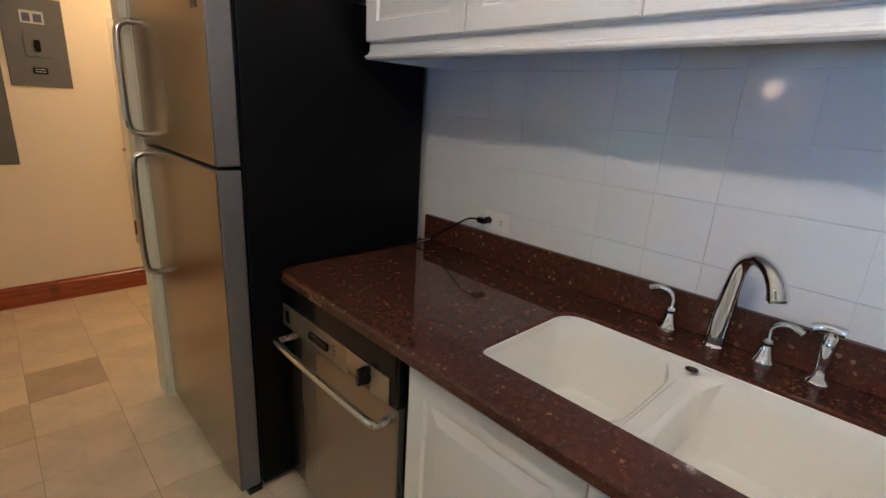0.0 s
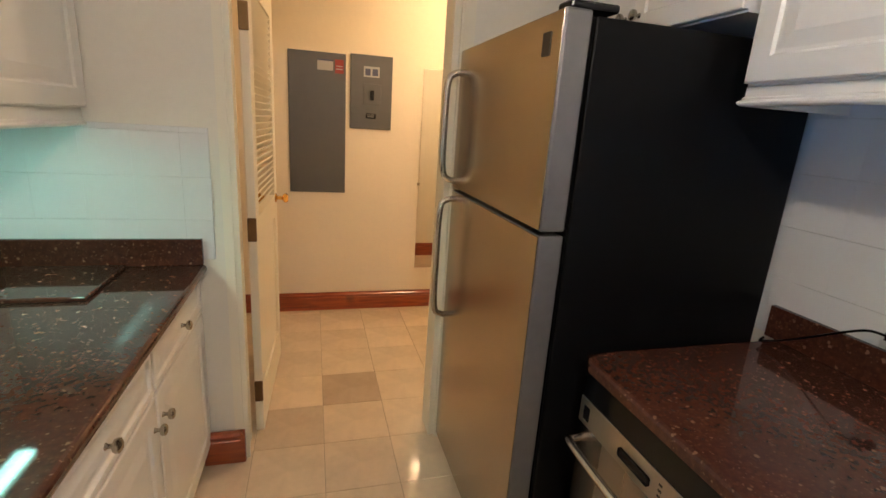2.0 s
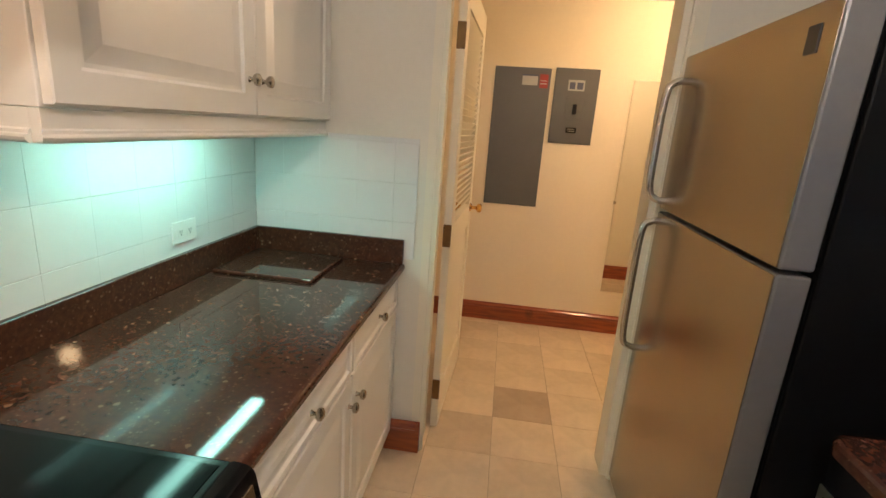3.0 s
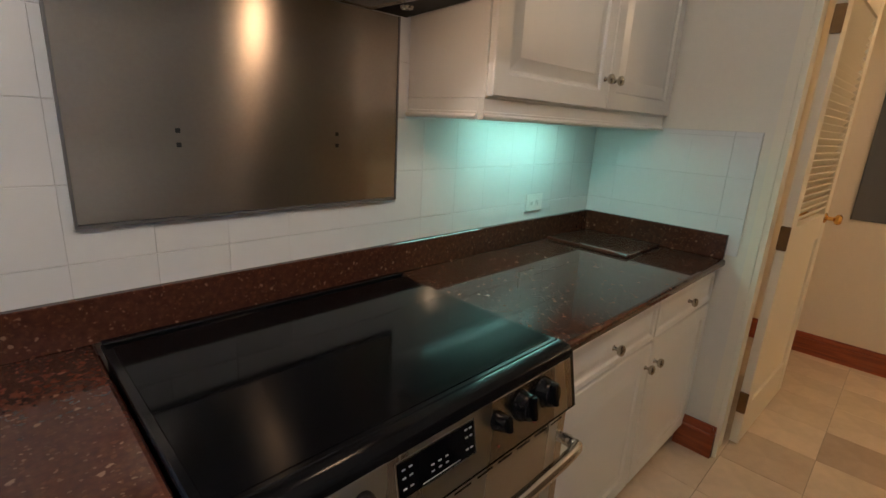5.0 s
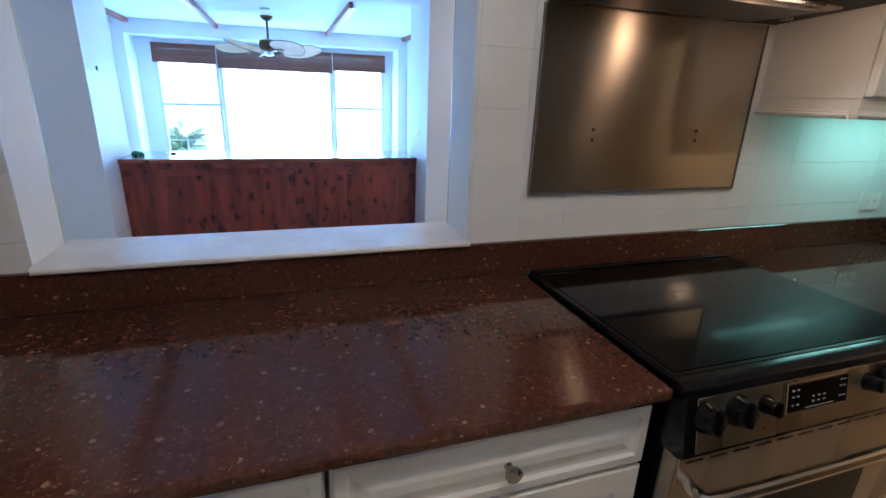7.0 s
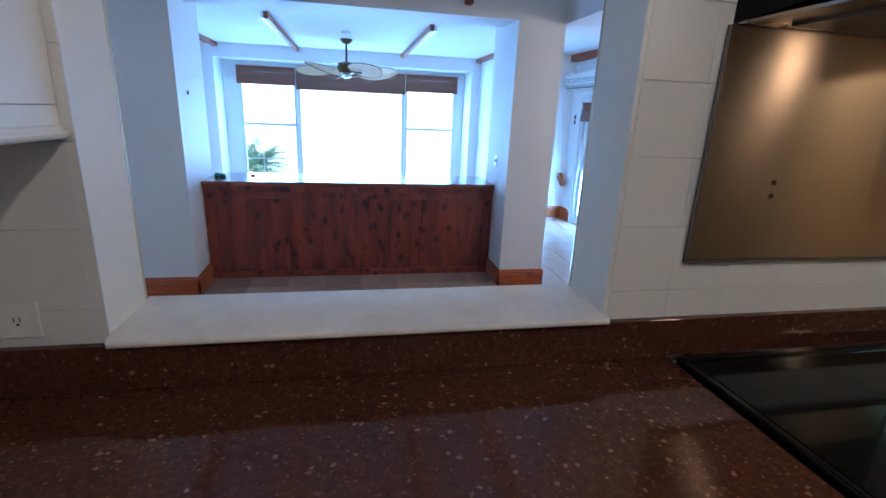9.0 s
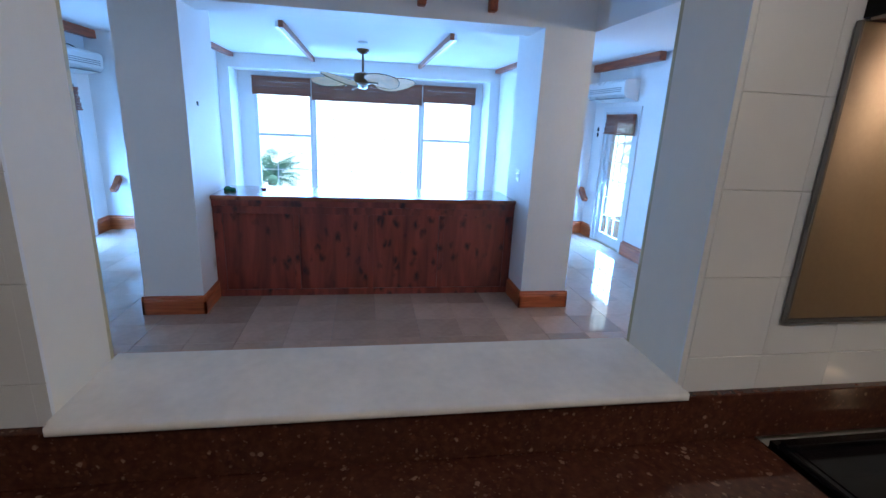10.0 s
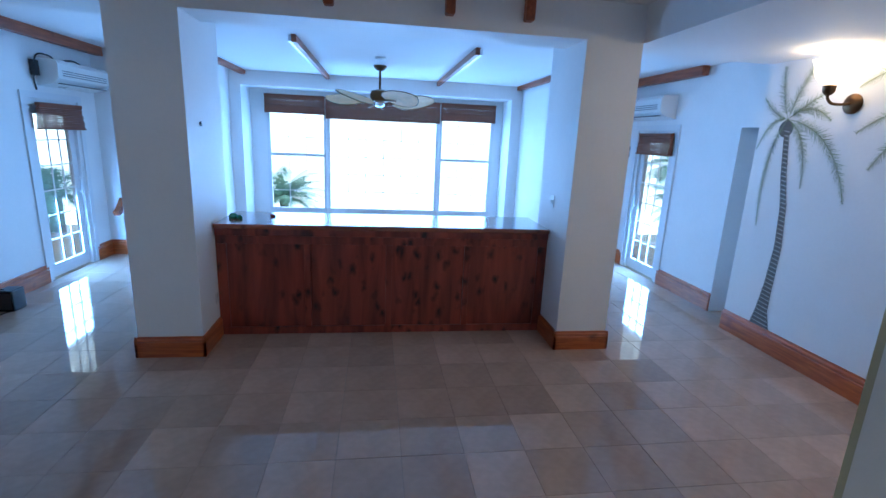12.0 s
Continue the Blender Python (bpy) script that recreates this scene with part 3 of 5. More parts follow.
def wall_cabinet(y0, y1, xw, face, z0, z1, side, label, seams, rail=0.055, end=None):
    """A hung cabinet. seams: the y of the door edges from y0 to y1; rail: height of the moulded light rail below."""
    root = thing("wall_cabinet", ((xw + face) / 2, (y0 + y1) / 2, z0 - rail), label, "cabinet", "white kitchen wall cabinets")
    ox, oy, oz = (xw + face) / 2, (y0 + y1) / 2, z0 - rail
    xa, xb = sorted((xw - ox, face - ox))
    h = z1 - oz
    part("body", boxes((xa, xb, y0 - oy, y1 - oy, rail, h), bevel=0.0015, seg=1), CAB, root)
    if rail:
        front, sides = bmesh.new(), [bmesh.new(), bmesh.new()]
        fx = face - ox
        prof = [(-0.02, 0.0), (0.005, 0.0), (0.010, 0.004), (0.012, 0.009), (0.009, 0.013), (0.004, 0.015), (0.004, 0.020), (0.0, 0.023), (0.0, rail - 0.001), (-0.02, rail - 0.001)]

        def moulding(bm, place, c, d, grow_c, grow_d):
            ends = [[bm.verts.new(place(o, e + g * max(o, 0), z)) for o, z in prof] for e, g in ((c, grow_c), (d, grow_d))]
            for i in range(len(prof)):
                k = (i + 1) % len(prof)
                bm.faces.new((ends[0][i], ends[0][k], ends[1][k], ends[1][i]))
            bm.faces.new(ends[0][::-1])
            bm.faces.new(ends[1])
        moulding(front, lambda o, e, z: (fx + side * o, e, z), y0 - oy, y1 - oy, -1, 1 if end else 0)
        wall_x, near_x = xw - ox + side * 0.001, fx - side * 0.0205
        moulding(sides[0], lambda o, e, z: (e, y0 - oy - o, z), wall_x, near_x, 0, 0)
        if end:
            moulding(sides[1], lambda o, e, z: (e, y1 - oy + o, z), wall_x, near_x, 0, 0)
        part("front_rail", front, CAB, root)
        part("side_rail", sides[0], CAB, root)
        if end:
            part("side_rail", sides[1], CAB, root)
    fx = face - ox
    for i, (a, b) in enumerate(zip(seams, seams[1:])):
        d = part("door", _panel(b - a - 0.003, h - rail - 0.012, fx, (a + b) / 2 - oy, (rail + h) / 2, side), CAB, root)
        ky = (b - 0.035 if i % 2 == 0 else a + 0.035) - oy
        bk = bmesh.new()
        knob(bk, (fx + side * 0.02, ky, rail + (0.10 if rail else 0.06)), side)
        part("knob", bk, SATIN, d, "satin nickel knob", True)
    return root


wall_cabinet(1.61, 2.785, NX + 0.002, -0.425, 1.432, 2.2, 1, "white raised-panel wall cabinet beside the range hood", (1.615, 2.225, 2.78))
wall_cabinet(-1.9, -0.492, NX + 0.002, -0.425, 1.432, 2.2, 1, "white raised-panel wall cabinet beside the pass-through", (-1.895, -1.43, -0.965, -0.497), end=True)
wall_cabinet(-0.03, 1.90, SX - 0.002, 1.36, 1.596, 2.25, -1, "white raised-panel wall cabinet above the sink", (-0.025, 0.505, 0.985, 1.455, 1.895), rail=0.047, end=True)
wall_cabinet(1.915, 2.785, SX - 0.002, 1.33, 1.765, 2.25, -1, "white raised-panel cabinet above the refrigerator", (1.91, 2.345, 2.78), rail=0.0)


# ---- refrigerator ----
def fridge():
    y0, y1, xf, xb, h = 1.962, 2.766, 0.872, 1.66, 1.735
    root = thing("refrigerator", ((xf + xb) / 2, (y0 + y1) / 2, 0), "stainless top-freezer refrigerator with black side beside the hall doorway", "refrigerator")
    ox, oy = (xf + xb) / 2, (y0 + y1) / 2
    part("body", boxes((0.955 - ox, xb - ox, y0 - oy, y1 - oy, 0.03, h - 0.012), bevel=0.006), BLACK, root, "black textured refrigerator cabinet")
    for name, z0, z1 in (("freezer_door", 1.208, h), ("fridge_door", 0.038, 1.198)):
        d = part(name, boxes((xf + 0.003 - ox, 0.945 - ox, y0 - oy, y1 - oy, z0, z1), bevel=0.006), GREYEDGE, root, "grey edged refrigerator door")
        part("door_skin", boxes((xf - ox, xf + 0.0035 - ox, y0 - oy + 0.004, y1 - oy - 0.004, z0 + 0.004, z1 - 0.004), bevel=0.0012), FRIDGESTEEL, d, "smudged stainless steel door skin")
        part("door_gasket", boxes((0.945 - ox, 0.955 - ox, y0 - oy + 0.012, y1 - oy - 0.012, z0 + 0.01, z1 - 0.01)), BLACKPL, d)
        a, b = (z0 + 0.035, z0 + 0.44) if name == "freezer_door" else (z1 - 0.53, z1 - 0.03)
        bm = bmesh.new()
        hx, hy = xf - ox, y1 - oy - 0.055
        tube(bm, smooth_path([(hx + 0.002, hy, a), (hx - 0.034, hy, a + 0.004), (hx - 0.060, hy, a + 0.042), (hx - 0.064, hy, (a + b) / 2), (hx - 0.060, hy, b - 0.042), (hx - 0.034, hy, b - 0.004), (hx + 0.002, hy, b)], 7), 0.0125)
        part("handle", bm, BARSTEEL, d, "curved stainless bar handle", True)
    part("badge", boxes((xf - 0.003 - ox, xf + 0.001 - ox, y0 - oy + 0.055, y0 - oy + 0.095, 1.635, 1.69), bevel=0.001, seg=1), DARKGREY, root, "small dark badge")
    part("hinge_cover", boxes((0.89 - ox, 1.02 - ox, y0 - oy + 0.01, y0 - oy + 0.075, h, h + 0.02), bevel=0.006), BLACKPL, root, "black top hinge cover")
    part("kick_grille", boxes((0.93 - ox, 0.955 - ox, y0 - oy + 0.02, y1 - oy - 0.02, 0.012, 0.037)), BLACKPL, root)
    for yy in (y0 - oy + 0.04, y1 - oy - 0.04):
        part("foot", boxes((0.90 - ox, 0.955 - ox, yy - 0.035, yy + 0.035, 0.0, 0.035), bevel=0.008), BLACKPL, root)
    for yy in (y0 - oy + 0.04, y1 - oy - 0.04):
        part("roller", boxes((xb - 0.08 - ox, xb - 0.03 - ox, yy - 0.02, yy + 0.02, 0.0, 0.03)), BLACKPL, root)


fridge()


# ---- dishwasher ----
def dishwasher():
    y0, y1, xf = 1.293, 1.900, 1.035
    root = thing("dishwasher", (1.33, (y0 + y1) / 2, 0), "stainless dishwasher with bar handle under the granite worktop", "dishwasher")
    oy, ox = (y0 + y1) / 2, 1.33
    w = (y1 - y0) / 2
    part("tub", boxes((xf + 0.03 - ox, 1.64 - ox, -w, w, 0.10, CT - CH - 0.004)), BLACK, root)
    part("kick_plate", boxes((xf + 0.06 - ox, 1.6 - ox, -w, w, 0.0, 0.10)), BLACKPL, root)
    part("door", boxes((xf - ox, xf + 0.03 - ox, -w + 0.003, w - 0.003, 0.11, 0.688), bevel=0.004), STEELV, root, "brushed stainless door")
    pan = part("control_panel", boxes((xf - 0.006 - ox, xf + 0.03 - ox, -w + 0.001, w - 0.001, 0.691, 0.848), bevel=0.008), BLACKPL, root, "black control panel housing")
    part("fascia", boxes((xf - 0.010 - ox, xf - 0.006 - ox, -w + 0.028, w - 0.006, 0.695, 0.770), bevel=0.001, seg=1), STEEL, pan, "steel fascia strip")
    part("latch", boxes((xf - 0.014 - ox, xf - 0.010 - ox, w - 0.295, w - 0.185, 0.718, 0.742), bevel=0.006, seg=3), BLACKPL, pan, "black push buttons")
    part("power_switch", boxes((xf - 0.012 - ox, xf - 0.010 - ox, w - 0.052, w - 0.027, 0.712, 0.752)), BLACKPL, pan)
    bm = bmesh.new()
    lathe(bm, [(0.024, 0), (0.022, 0.012), (0.018, 0.014), (0.0, 0.014)], (xf - 0.010 - ox, -w + 0.125, 0.735), (-1, 0, 0))
    box(bm, xf - 0.036 - ox, xf - 0.022 - ox, -w + 0.120, -w + 0.130, 0.712, 0.758)
    part("dial", bm, BLACKPL, pan, "black timer dial")
    for k in range(3):
        part("indicator", boxes((xf - 0.0112 - ox, xf - 0.0098 - ox, w - 0.33, w - 0.32, 0.720 + 0.014 * k, 0.725 + 0.014 * k)), DARKGREY, pan)
    bm = bmesh.new()
    hx, z, a = xf - ox, 0.652, w - 0.03
    tube(bm, smooth_path([(hx + 0.002, -a, z), (hx - 0.035, -a, z), (hx - 0.052, -a + 0.03, z), (hx - 0.056, 0, z), (hx - 0.052, a - 0.03, z), (hx - 0.035, a, z), (hx + 0.002, a, z)], 7), 0.0115)
    part("handle", bm, BARSTEEL, root, "stainless bar handle", True)
    for yy in (0.3, -0.02):
        part("clip", boxes((xf - 0.002 - ox, xf + 0.02 - ox, yy * 0.9 - 0.01, yy * 0.9 + 0.01, 0.8325, 0.838)), SATIN, root)


dishwasher()


# ---- sink and taps ----
def sink():
    root = thing("sink", (1.325, 0.745, 0.665), "white enamel double-bowl undermount sink in the granite worktop", "sink")
    x0, x1, y0, y1 = SK[0] - 1.3245, SK[1] - 1.3255, SK[2] - 0.7445, SK[3] - 0.7455
    top = CT - 0.009 - 0.665

    def ring(bm, a, b, c, d, z, r, n=6):
        out = []
        q = r * 0.5
        for cx, cy, s, k in ((a + q, c + q, math.pi, q), (b - r, c + r, -math.pi / 2, r), (b - r, d - r, 0, r), (a + q, d - q, math.pi / 2, q)):
            out += [bm.verts.new((cx + k * math.cos(s + i * math.pi / 2 / n), cy + k * math.sin(s + i * math.pi / 2 / n), z)) for i in range(n + 1)]
        return out
    mid = 0.80 - 0.745
    for name, c, d in (("bowl", mid + 0.016, y1 - 0.004), ("bowl", y0 + 0.004, mid - 0.016)):
        bm = bmesh.new()
        loops = []
        for inset, z, r in ((0.0, top - 0.006, 0.066), (0.003, top - 0.016, 0.070), (0.012, top - 0.10, 0.075), (0.020, 0.040, 0.075), (0.034, 0.014, 0.07), (0.065, 0.004, 0.06), (0.11, 0.0, 0.05)):
            loops.append(ring(bm, x0 + 0.004 + inset, x1 - 0.004 - inset, c + inset, d - inset, z, r))
        for v in loops[0] + loops[1]:
            near = max(0.0, min(1.0, 1 - (abs(v.co.y - mid) - 0.016) / 0.06))
            v.co.z -= 0.020 * near * (1 - abs(2 * (v.co.x - x0) / (x1 - x0) - 1) ** 4)
        for a, b in zip(loops, loops[1:]):
            for i in range(len(a)):
                bm.faces.new((a[i], a[(i + 1) % len(a)], b[(i + 1) % len(a)], b[i]))
        bm.faces.new(loops[-1])
        bowl = part(name, bm, PORCELAIN, root, "", True)
        dr = bmesh.new()
        lathe(dr, [(0.045, 0.0), (0.043, 0.004), (0.034, 0.004), (0.030, 0.001), (0.0, 0.001)], (0, (c + d) / 2, 0.001))
        part("drain", dr, CHROME, bowl, "chrome drain ring", True)
    bm = bmesh.new()
    zt = top - 0.002
    a, b = mid - 0.019, mid + 0.019
    last = None
    for inset, z, r in ((0.0, top - 0.03, 0.0695), (0.0, top - 0.003, 0.0695), (0.002, top, 0.0675), (0.006, top - 0.001, 0.0635), (0.0075, top - 0.02, 0.062)):
        loop = ring(bm, x0 + inset, x1 - inset, y0 + inset, y1 - inset, z, r)
        if last:
            for i in range(len(loop)):
                bm.faces.new((last[i], last[(i + 1) % len(loop)], loop[(i + 1) % len(loop)], loop[i]))
        last = loop
    part("rim", bm, PORCELAIN, root, "", True)
    bm = bmesh.new()
    rows = []
    for i in range(25):
        u = i / 24
        lift = 0.020 * abs(2 * u - 1) ** 4
        flare = 0.040 * abs(2 * u - 1) ** 5
        row = []
        for j in range(13):
            v = -math.pi / 2 + math.pi * j / 12
            row.append(bm.verts.new((x0 + 0.004 + (x1 - x0 - 0.008) * u, mid + (0.034 + flare) * math.sin(v), zt - 0.024 + lift - 0.016 * (1 - math.cos(v)) ** 1.5 if 0 < j < 12 else top - 0.15)))
        rows.append(row)
    for p, q in zip(rows, rows[1:]):
        for j in range(12):
            bm.faces.new((p[j], p[j + 1], q[j + 1], q[j]))
    part("divider", bm, PORCELAIN, root, "low rounded white saddle between the bowls", True)
    ov = bmesh.new()
    lathe(ov, [(0.016, 0), (0.015, 0.003), (0.0, 0.003)], (x1 - 0.034, mid, zt - 0.006))
    part("overflow_cap", ov, CHROME, root, "nickel overflow cap")
    part("shell", boxes((x0 + 0.03, x1 - 0.03, y0 + 0.03, y1 - 0.03, -0.012, -0.006)), PORCELAIN, root)


sink()


def tap():
    root = thing("faucet", (1.653, 0.805, CT), "polished chrome arched kitchen faucet with lever handles behind the sink", "faucet")
    bm = bmesh.new()
    lathe(bm, [(0.027, 0), (0.026, 0.004), (0.020, 0.010)], (0, 0, 0))
    part("base", bm, CHROME, root, "", True)
    path = smooth_path([(0, 0, 0.006), (0.004, -0.004, 0.09), (-0.002, -0.012, 0.165), (-0.018, -0.025, 0.222), (-0.045, -0.052, 0.248), (-0.070, -0.084, 0.238), (-0.086, -0.106, 0.212), (-0.093, -0.117, 0.182)], 8)
    n = len(path)
    rad = [0.0240 - 0.008 * max(0, min(1, (i / n - 0.15) / 0.4)) + 0.0065 * max(0, (i / n - 0.62) / 0.38) for i in range(n)]
    bm = bmesh.new()
    tube(bm, path, 0.018, 20, rad)
    part("spout", bm, CHROME, root, "", True)
    bm = bmesh.new()
    cyl(bm, path[-1], path[-1] + (path[-1] - path[-2]).normalized() * 0.006, 0.019, 0.017)
    part("aerator", bm, SATIN, root, "", True)
    for dy, s in ((0.115, 1), (-0.108, -1)):
        bm = bmesh.new()
        lathe(bm, [(0.026, 0), (0.026, 0.004), (0.021, 0.012), (0.015, 0.028), (0.011, 0.042), (0.015, 0.048), (0.015, 0.054), (0.011, 0.060), (0.0, 0.062)], (0.004, dy, 0))
        h = part("handle_base", bm, CHROME, root, "", True)
        bm = bmesh.new()
        p = smooth_path([(0.004, dy, 0.056), (0.004, dy + s * 0.001, 0.080), (0.0, dy + s * 0.013, 0.099), (-0.005, dy + s * 0.036, 0.106), (-0.010, dy + s * 0.060, 0.097)], 6)
        tube(bm, p, 0.008, 12, [0.0085 - 0.003 * abs(i / len(p) - 0.8) for i in range(len(p))])
        part("lever", bm, CHROME, h, "", True)


tap()
root = thing("soap_dispenser", (1.653, 0.592, CT), "slim polished chrome soap pump behind the sink", "soap dispenser")
bm = bmesh.new()
lathe(bm, [(0.025, 0), (0.024, 0.005), (0.013, 0.014), (0.010, 0.03), (0.013, 0.055), (0.016, 0.085), (0.012, 0.108), (0.009, 0.112)])
part("body", bm, CHROME, root, "", True)
bm = bmesh.new()
tube(bm, smooth_path([(0, -0.022, 0.124), (0, 0, 0.126), (0.0, 0.02, 0.124), (-0.004, 0.036, 0.118)], 5), 0.011, 12, None)
cyl(bm, (0, 0, 0.10), (0, 0, 0.122), 0.008)
part("spout", bm, CHROME, root, "", True)


# ---- range ----
def cooker():
    y0, y1 = 0.772, 1.548
    root = thing("range", (-0.38, (y0 + y1) / 2, 0), "black and stainless slide-in electric range with a smooth glass top", "range")
    ox, oy = -0.38, (y0 + y1) / 2
    w = (y1 - y0) / 2
    part("body", boxes((-0.70 - ox, -0.09 - ox, -w + 0.012, w - 0.012, 0.05, 0.884)), BLACK, root, "black enamel range body")
    part("plinth", boxes((-0.66 - ox, -0.14 - ox, -w + 0.03, w - 0.03, 0.0, 0.05)), BLACKPL, root)
    bm = boxes((-0.674 - ox, -0.092 - ox, -w, w, 0.8865, 0.899), bevel=0.004)
    top = part("cooktop", bm, BLACKPL, root, "black cooktop frame")
    part("glass", boxes((-0.650 - ox, -0.106 - ox, -w + 0.016, w - 0.016, 0.899, 0.9005)), BLACKGLASS, top, "glossy black ceramic glass")
    part("rear_lip", boxes((-0.674 - ox, -0.652 - ox, -w + 0.002, w - 0.002, 0.899, 0.907), bevel=0.003), BLACKPL, top)
    # the sloped control fascia
    bm = bmesh.new()
    prof = [(-0.092, 0.8985), (-0.078, 0.898), (-0.064, 0.895), (-0.056, 0.888), (-0.053, 0.880), (-0.030, 0.757), (-0.045, 0.748), (-0.092, 0.748)]
    a = [bm.verts.new((x - ox, -w, z)) for x, z in prof]
    b = [bm.verts.new((x - ox, w, z)) for x, z in prof]
    for i in range(len(prof)):
        k = (i + 1) % len(prof)
        bm.faces.new((a[i], a[k], b[k], b[i]))
    bm.faces.new(a)
    bm.faces.new(b[::-1])
    pan = part("control_panel", bm, BLACKPL, root, "glossy black control panel housing", True)
    tilt = math.degrees(math.atan2(0.023, 0.123))
    frame_m = Matrix.Translation((-0.0415 - ox, 0, 0.8185)) @ pose(0, 0, 0, 0, tilt * -1, 0) @ facing(0, 0, 0, 1)

    def plate(u0, u1, v0, v1, d0, d1):
        bm = bmesh.new()
        vs = box(bm, u0, u1, v0, v1, d0, d1)
        bmesh.ops.bevel(bm, geom=list(bm.edges), offset=0.0008, segments=1, affect="EDGES")
        bmesh.ops.transform(bm, matrix=frame_m, verts=bm.verts)
        return bm
    part("fascia", plate(-w + 0.026, w - 0.016, -0.056, 0.057, 0.0, 0.003), STEELV, pan, "brushed stainless fascia")
    part("display_bezel", plate(-0.131, 0.049, -0.017, 0.050, 0.003, 0.0045), SATIN, pan)
    part("display", plate(-0.127, 0.045, -0.013, 0.046, 0.0045, 0.006), BLACKGLASS, pan, "black touch display")
    bm = bmesh.new()
    for u, v in [(-0.116, 0.034), (-0.102, 0.034), (-0.116, 0.020), (-0.102, 0.020), (-0.116, 0.002), (-0.102, 0.002), (-0.057, 0.014), (-0.041, 0.014), (-0.025, 0.014), (-0.057, 0.003), (-0.041, 0.003), (-0.025, 0.003), (0.024, 0.038), (0.035, 0.038), (0.024, 0.024), (0.035, 0.024), (0.024, 0.002), (0.035, 0.002)]:
        box(bm, u - 0.0035, u + 0.0035, v - 0.0014, v + 0.0014, 0.006, 0.0064)
    box(bm, -0.080, 0.005, -0.009, -0.0075, 0.006, 0.0064)
    bmesh.ops.transform(bm, matrix=frame_m, verts=bm.verts)
    tagged(part("key_legend", bm, PAPER, pan, "small pale key legends"), kind="stuff")
    for u, r in ((-0.342, 0.032), (-0.264, 0.032), (-0.190, 0.019), (0.110, 0.019), (0.188, 0.032), (0.262, 0.032)):
        bm = bmesh.new()
        lathe(bm, [(r, 0.003), (r, 0.008), (r * 0.88, 0.014), (r * 0.82, 0.028), (r * 0.7, 0.031), (0, 0.031)], (u, 0.018, 0))
        box(bm, u - 0.005, u + 0.005, 0.018 - r * 0.72, 0.018 + r * 0.72, 0.026, 0.037)
        bmesh.ops.transform(bm, matrix=frame_m, verts=bm.verts)
        part("knob", bm, BLACKPL, pan, "glossy black control knob", True)
    for u in (-0.303, -0.190, 0.110, 0.225):
        bm = bmesh.new()
        cyl(bm, (u, -0.034, 0.003), (u, -0.034, 0.004), 0.0025, seg=8)
        bmesh.ops.transform(bm, matrix=frame_m, verts=bm.verts)
        part("indicator", bm, RED, pan, "tiny red indicator")
    door = part("oven_door", boxes((-0.088 - ox, -0.045 - ox, -w + 0.006, w - 0.006, 0.20, 0.744), bevel=0.005), STEELV, root, "brushed stainless oven door")
    part("window", boxes((-0.046 - ox, -0.0435 - ox, -0.23, 0.23, 0.33, 0.585), bevel=0.001, seg=1), BLACKGLASS, door, "dark oven window")
    bm = bmesh.new()
    for k in range(12):
        c = -w + 0.05 + k * (2 * w - 0.1) / 11
        box(bm, -0.0452 - ox, -0.0442 - ox, c - 0.022, c + 0.022, 0.727, 0.731)
    tagged(part("vent_slots", bm, BLACKPL, door), kind="stuff")
    bm = bmesh.new()
    a = w - 0.035
    hx, z = -0.045 - ox, 0.685
    tube(bm, smooth_path([(hx, -a, z), (hx + 0.035, -a, z), (hx + 0.056, -a + 0.035, z), (hx + 0.060, 0, z), (hx + 0.056, a - 0.035, z), (hx + 0.035, a, z), (hx, a, z)], 7), 0.0135)
    part("handle", bm, BARSTEEL, door, "stainless bar handle", True)
    part("drawer", boxes((-0.088 - ox, -0.047 - ox, -w + 0.006, w - 0.006, 0.06, 0.195), bevel=0.004), STEELV, root, "stainless storage drawer")


cooker()

# steel sheet behind the range and hood
root = thing("splash_panel", (-0.722, 1.165, 1.135), "brushed stainless splash panel on the wall above the range", "splash panel")
part("sheet", boxes((-0.003, 0.003, -0.393, 0.393, 0, 0.51), bevel=0.001, seg=1), SHEETSTEEL, root)
part("edge", boxes((-0.004, 0.006, -0.398, -0.393, -0.003, 0.51), (-0.004, 0.006, 0.393, 0.398, -0.003, 0.51), (-0.004, 0.006, -0.398, 0.398, -0.008, -0.001)), GREYEDGE, root)
for yy in (-0.20, 0.19):
    for zz in (0.155, 0.185):
        part("screw", boxes((0.003, 0.0045, yy - 0.005, yy + 0.005, zz - 0.005, zz + 0.005), bevel=0.001, seg=1), DARKGREY, root)

root = thing("range_hood", (-0.47, 1.165, 1.65), "dark stainless under-cabinet range hood with a lit lamp above the range", "range hood")
bm = bmesh.new()
prof = [(-0.258, 0.0), (0.25, 0.03), (0.25, 0.085), (0.16, 0.15), (-0.258, 0.15)]
a = [bm.verts.new((x, -0.385, z)) for x, z in prof]
b = [bm.verts.new((x, 0.430, z)) for x, z in prof]
for i in range(5):
    bm.faces.new((a[i], a[(i + 1) % 5], b[(i + 1) % 5], b[i]))
bm.faces.new(a)
bm.faces.new(b[::-1])
part("canopy", bm, BLACK, root, "black hood body")
part("front_lip", boxes((0.2505, 0.262, -0.385, 0.430, 0.028, 0.088), bevel=0.004), STEEL, root, "stainless front lip")
part("underside_trim", boxes((-0.25, 0.03, -0.380, 0.30, -0.004, 0.002)), STEELV, root, "stainless underside")
part("filter", boxes((-0.20, 0.0, -0.30, 0.26, -0.010, -0.0045)), GREYEDGE, root)
part("lamp_lens", boxes((0.05, 0.14, 0.06, 0.20, 0.010, 0.016)), HOODLENS, root, "lit hood lamp lens")
bm = bmesh.new()
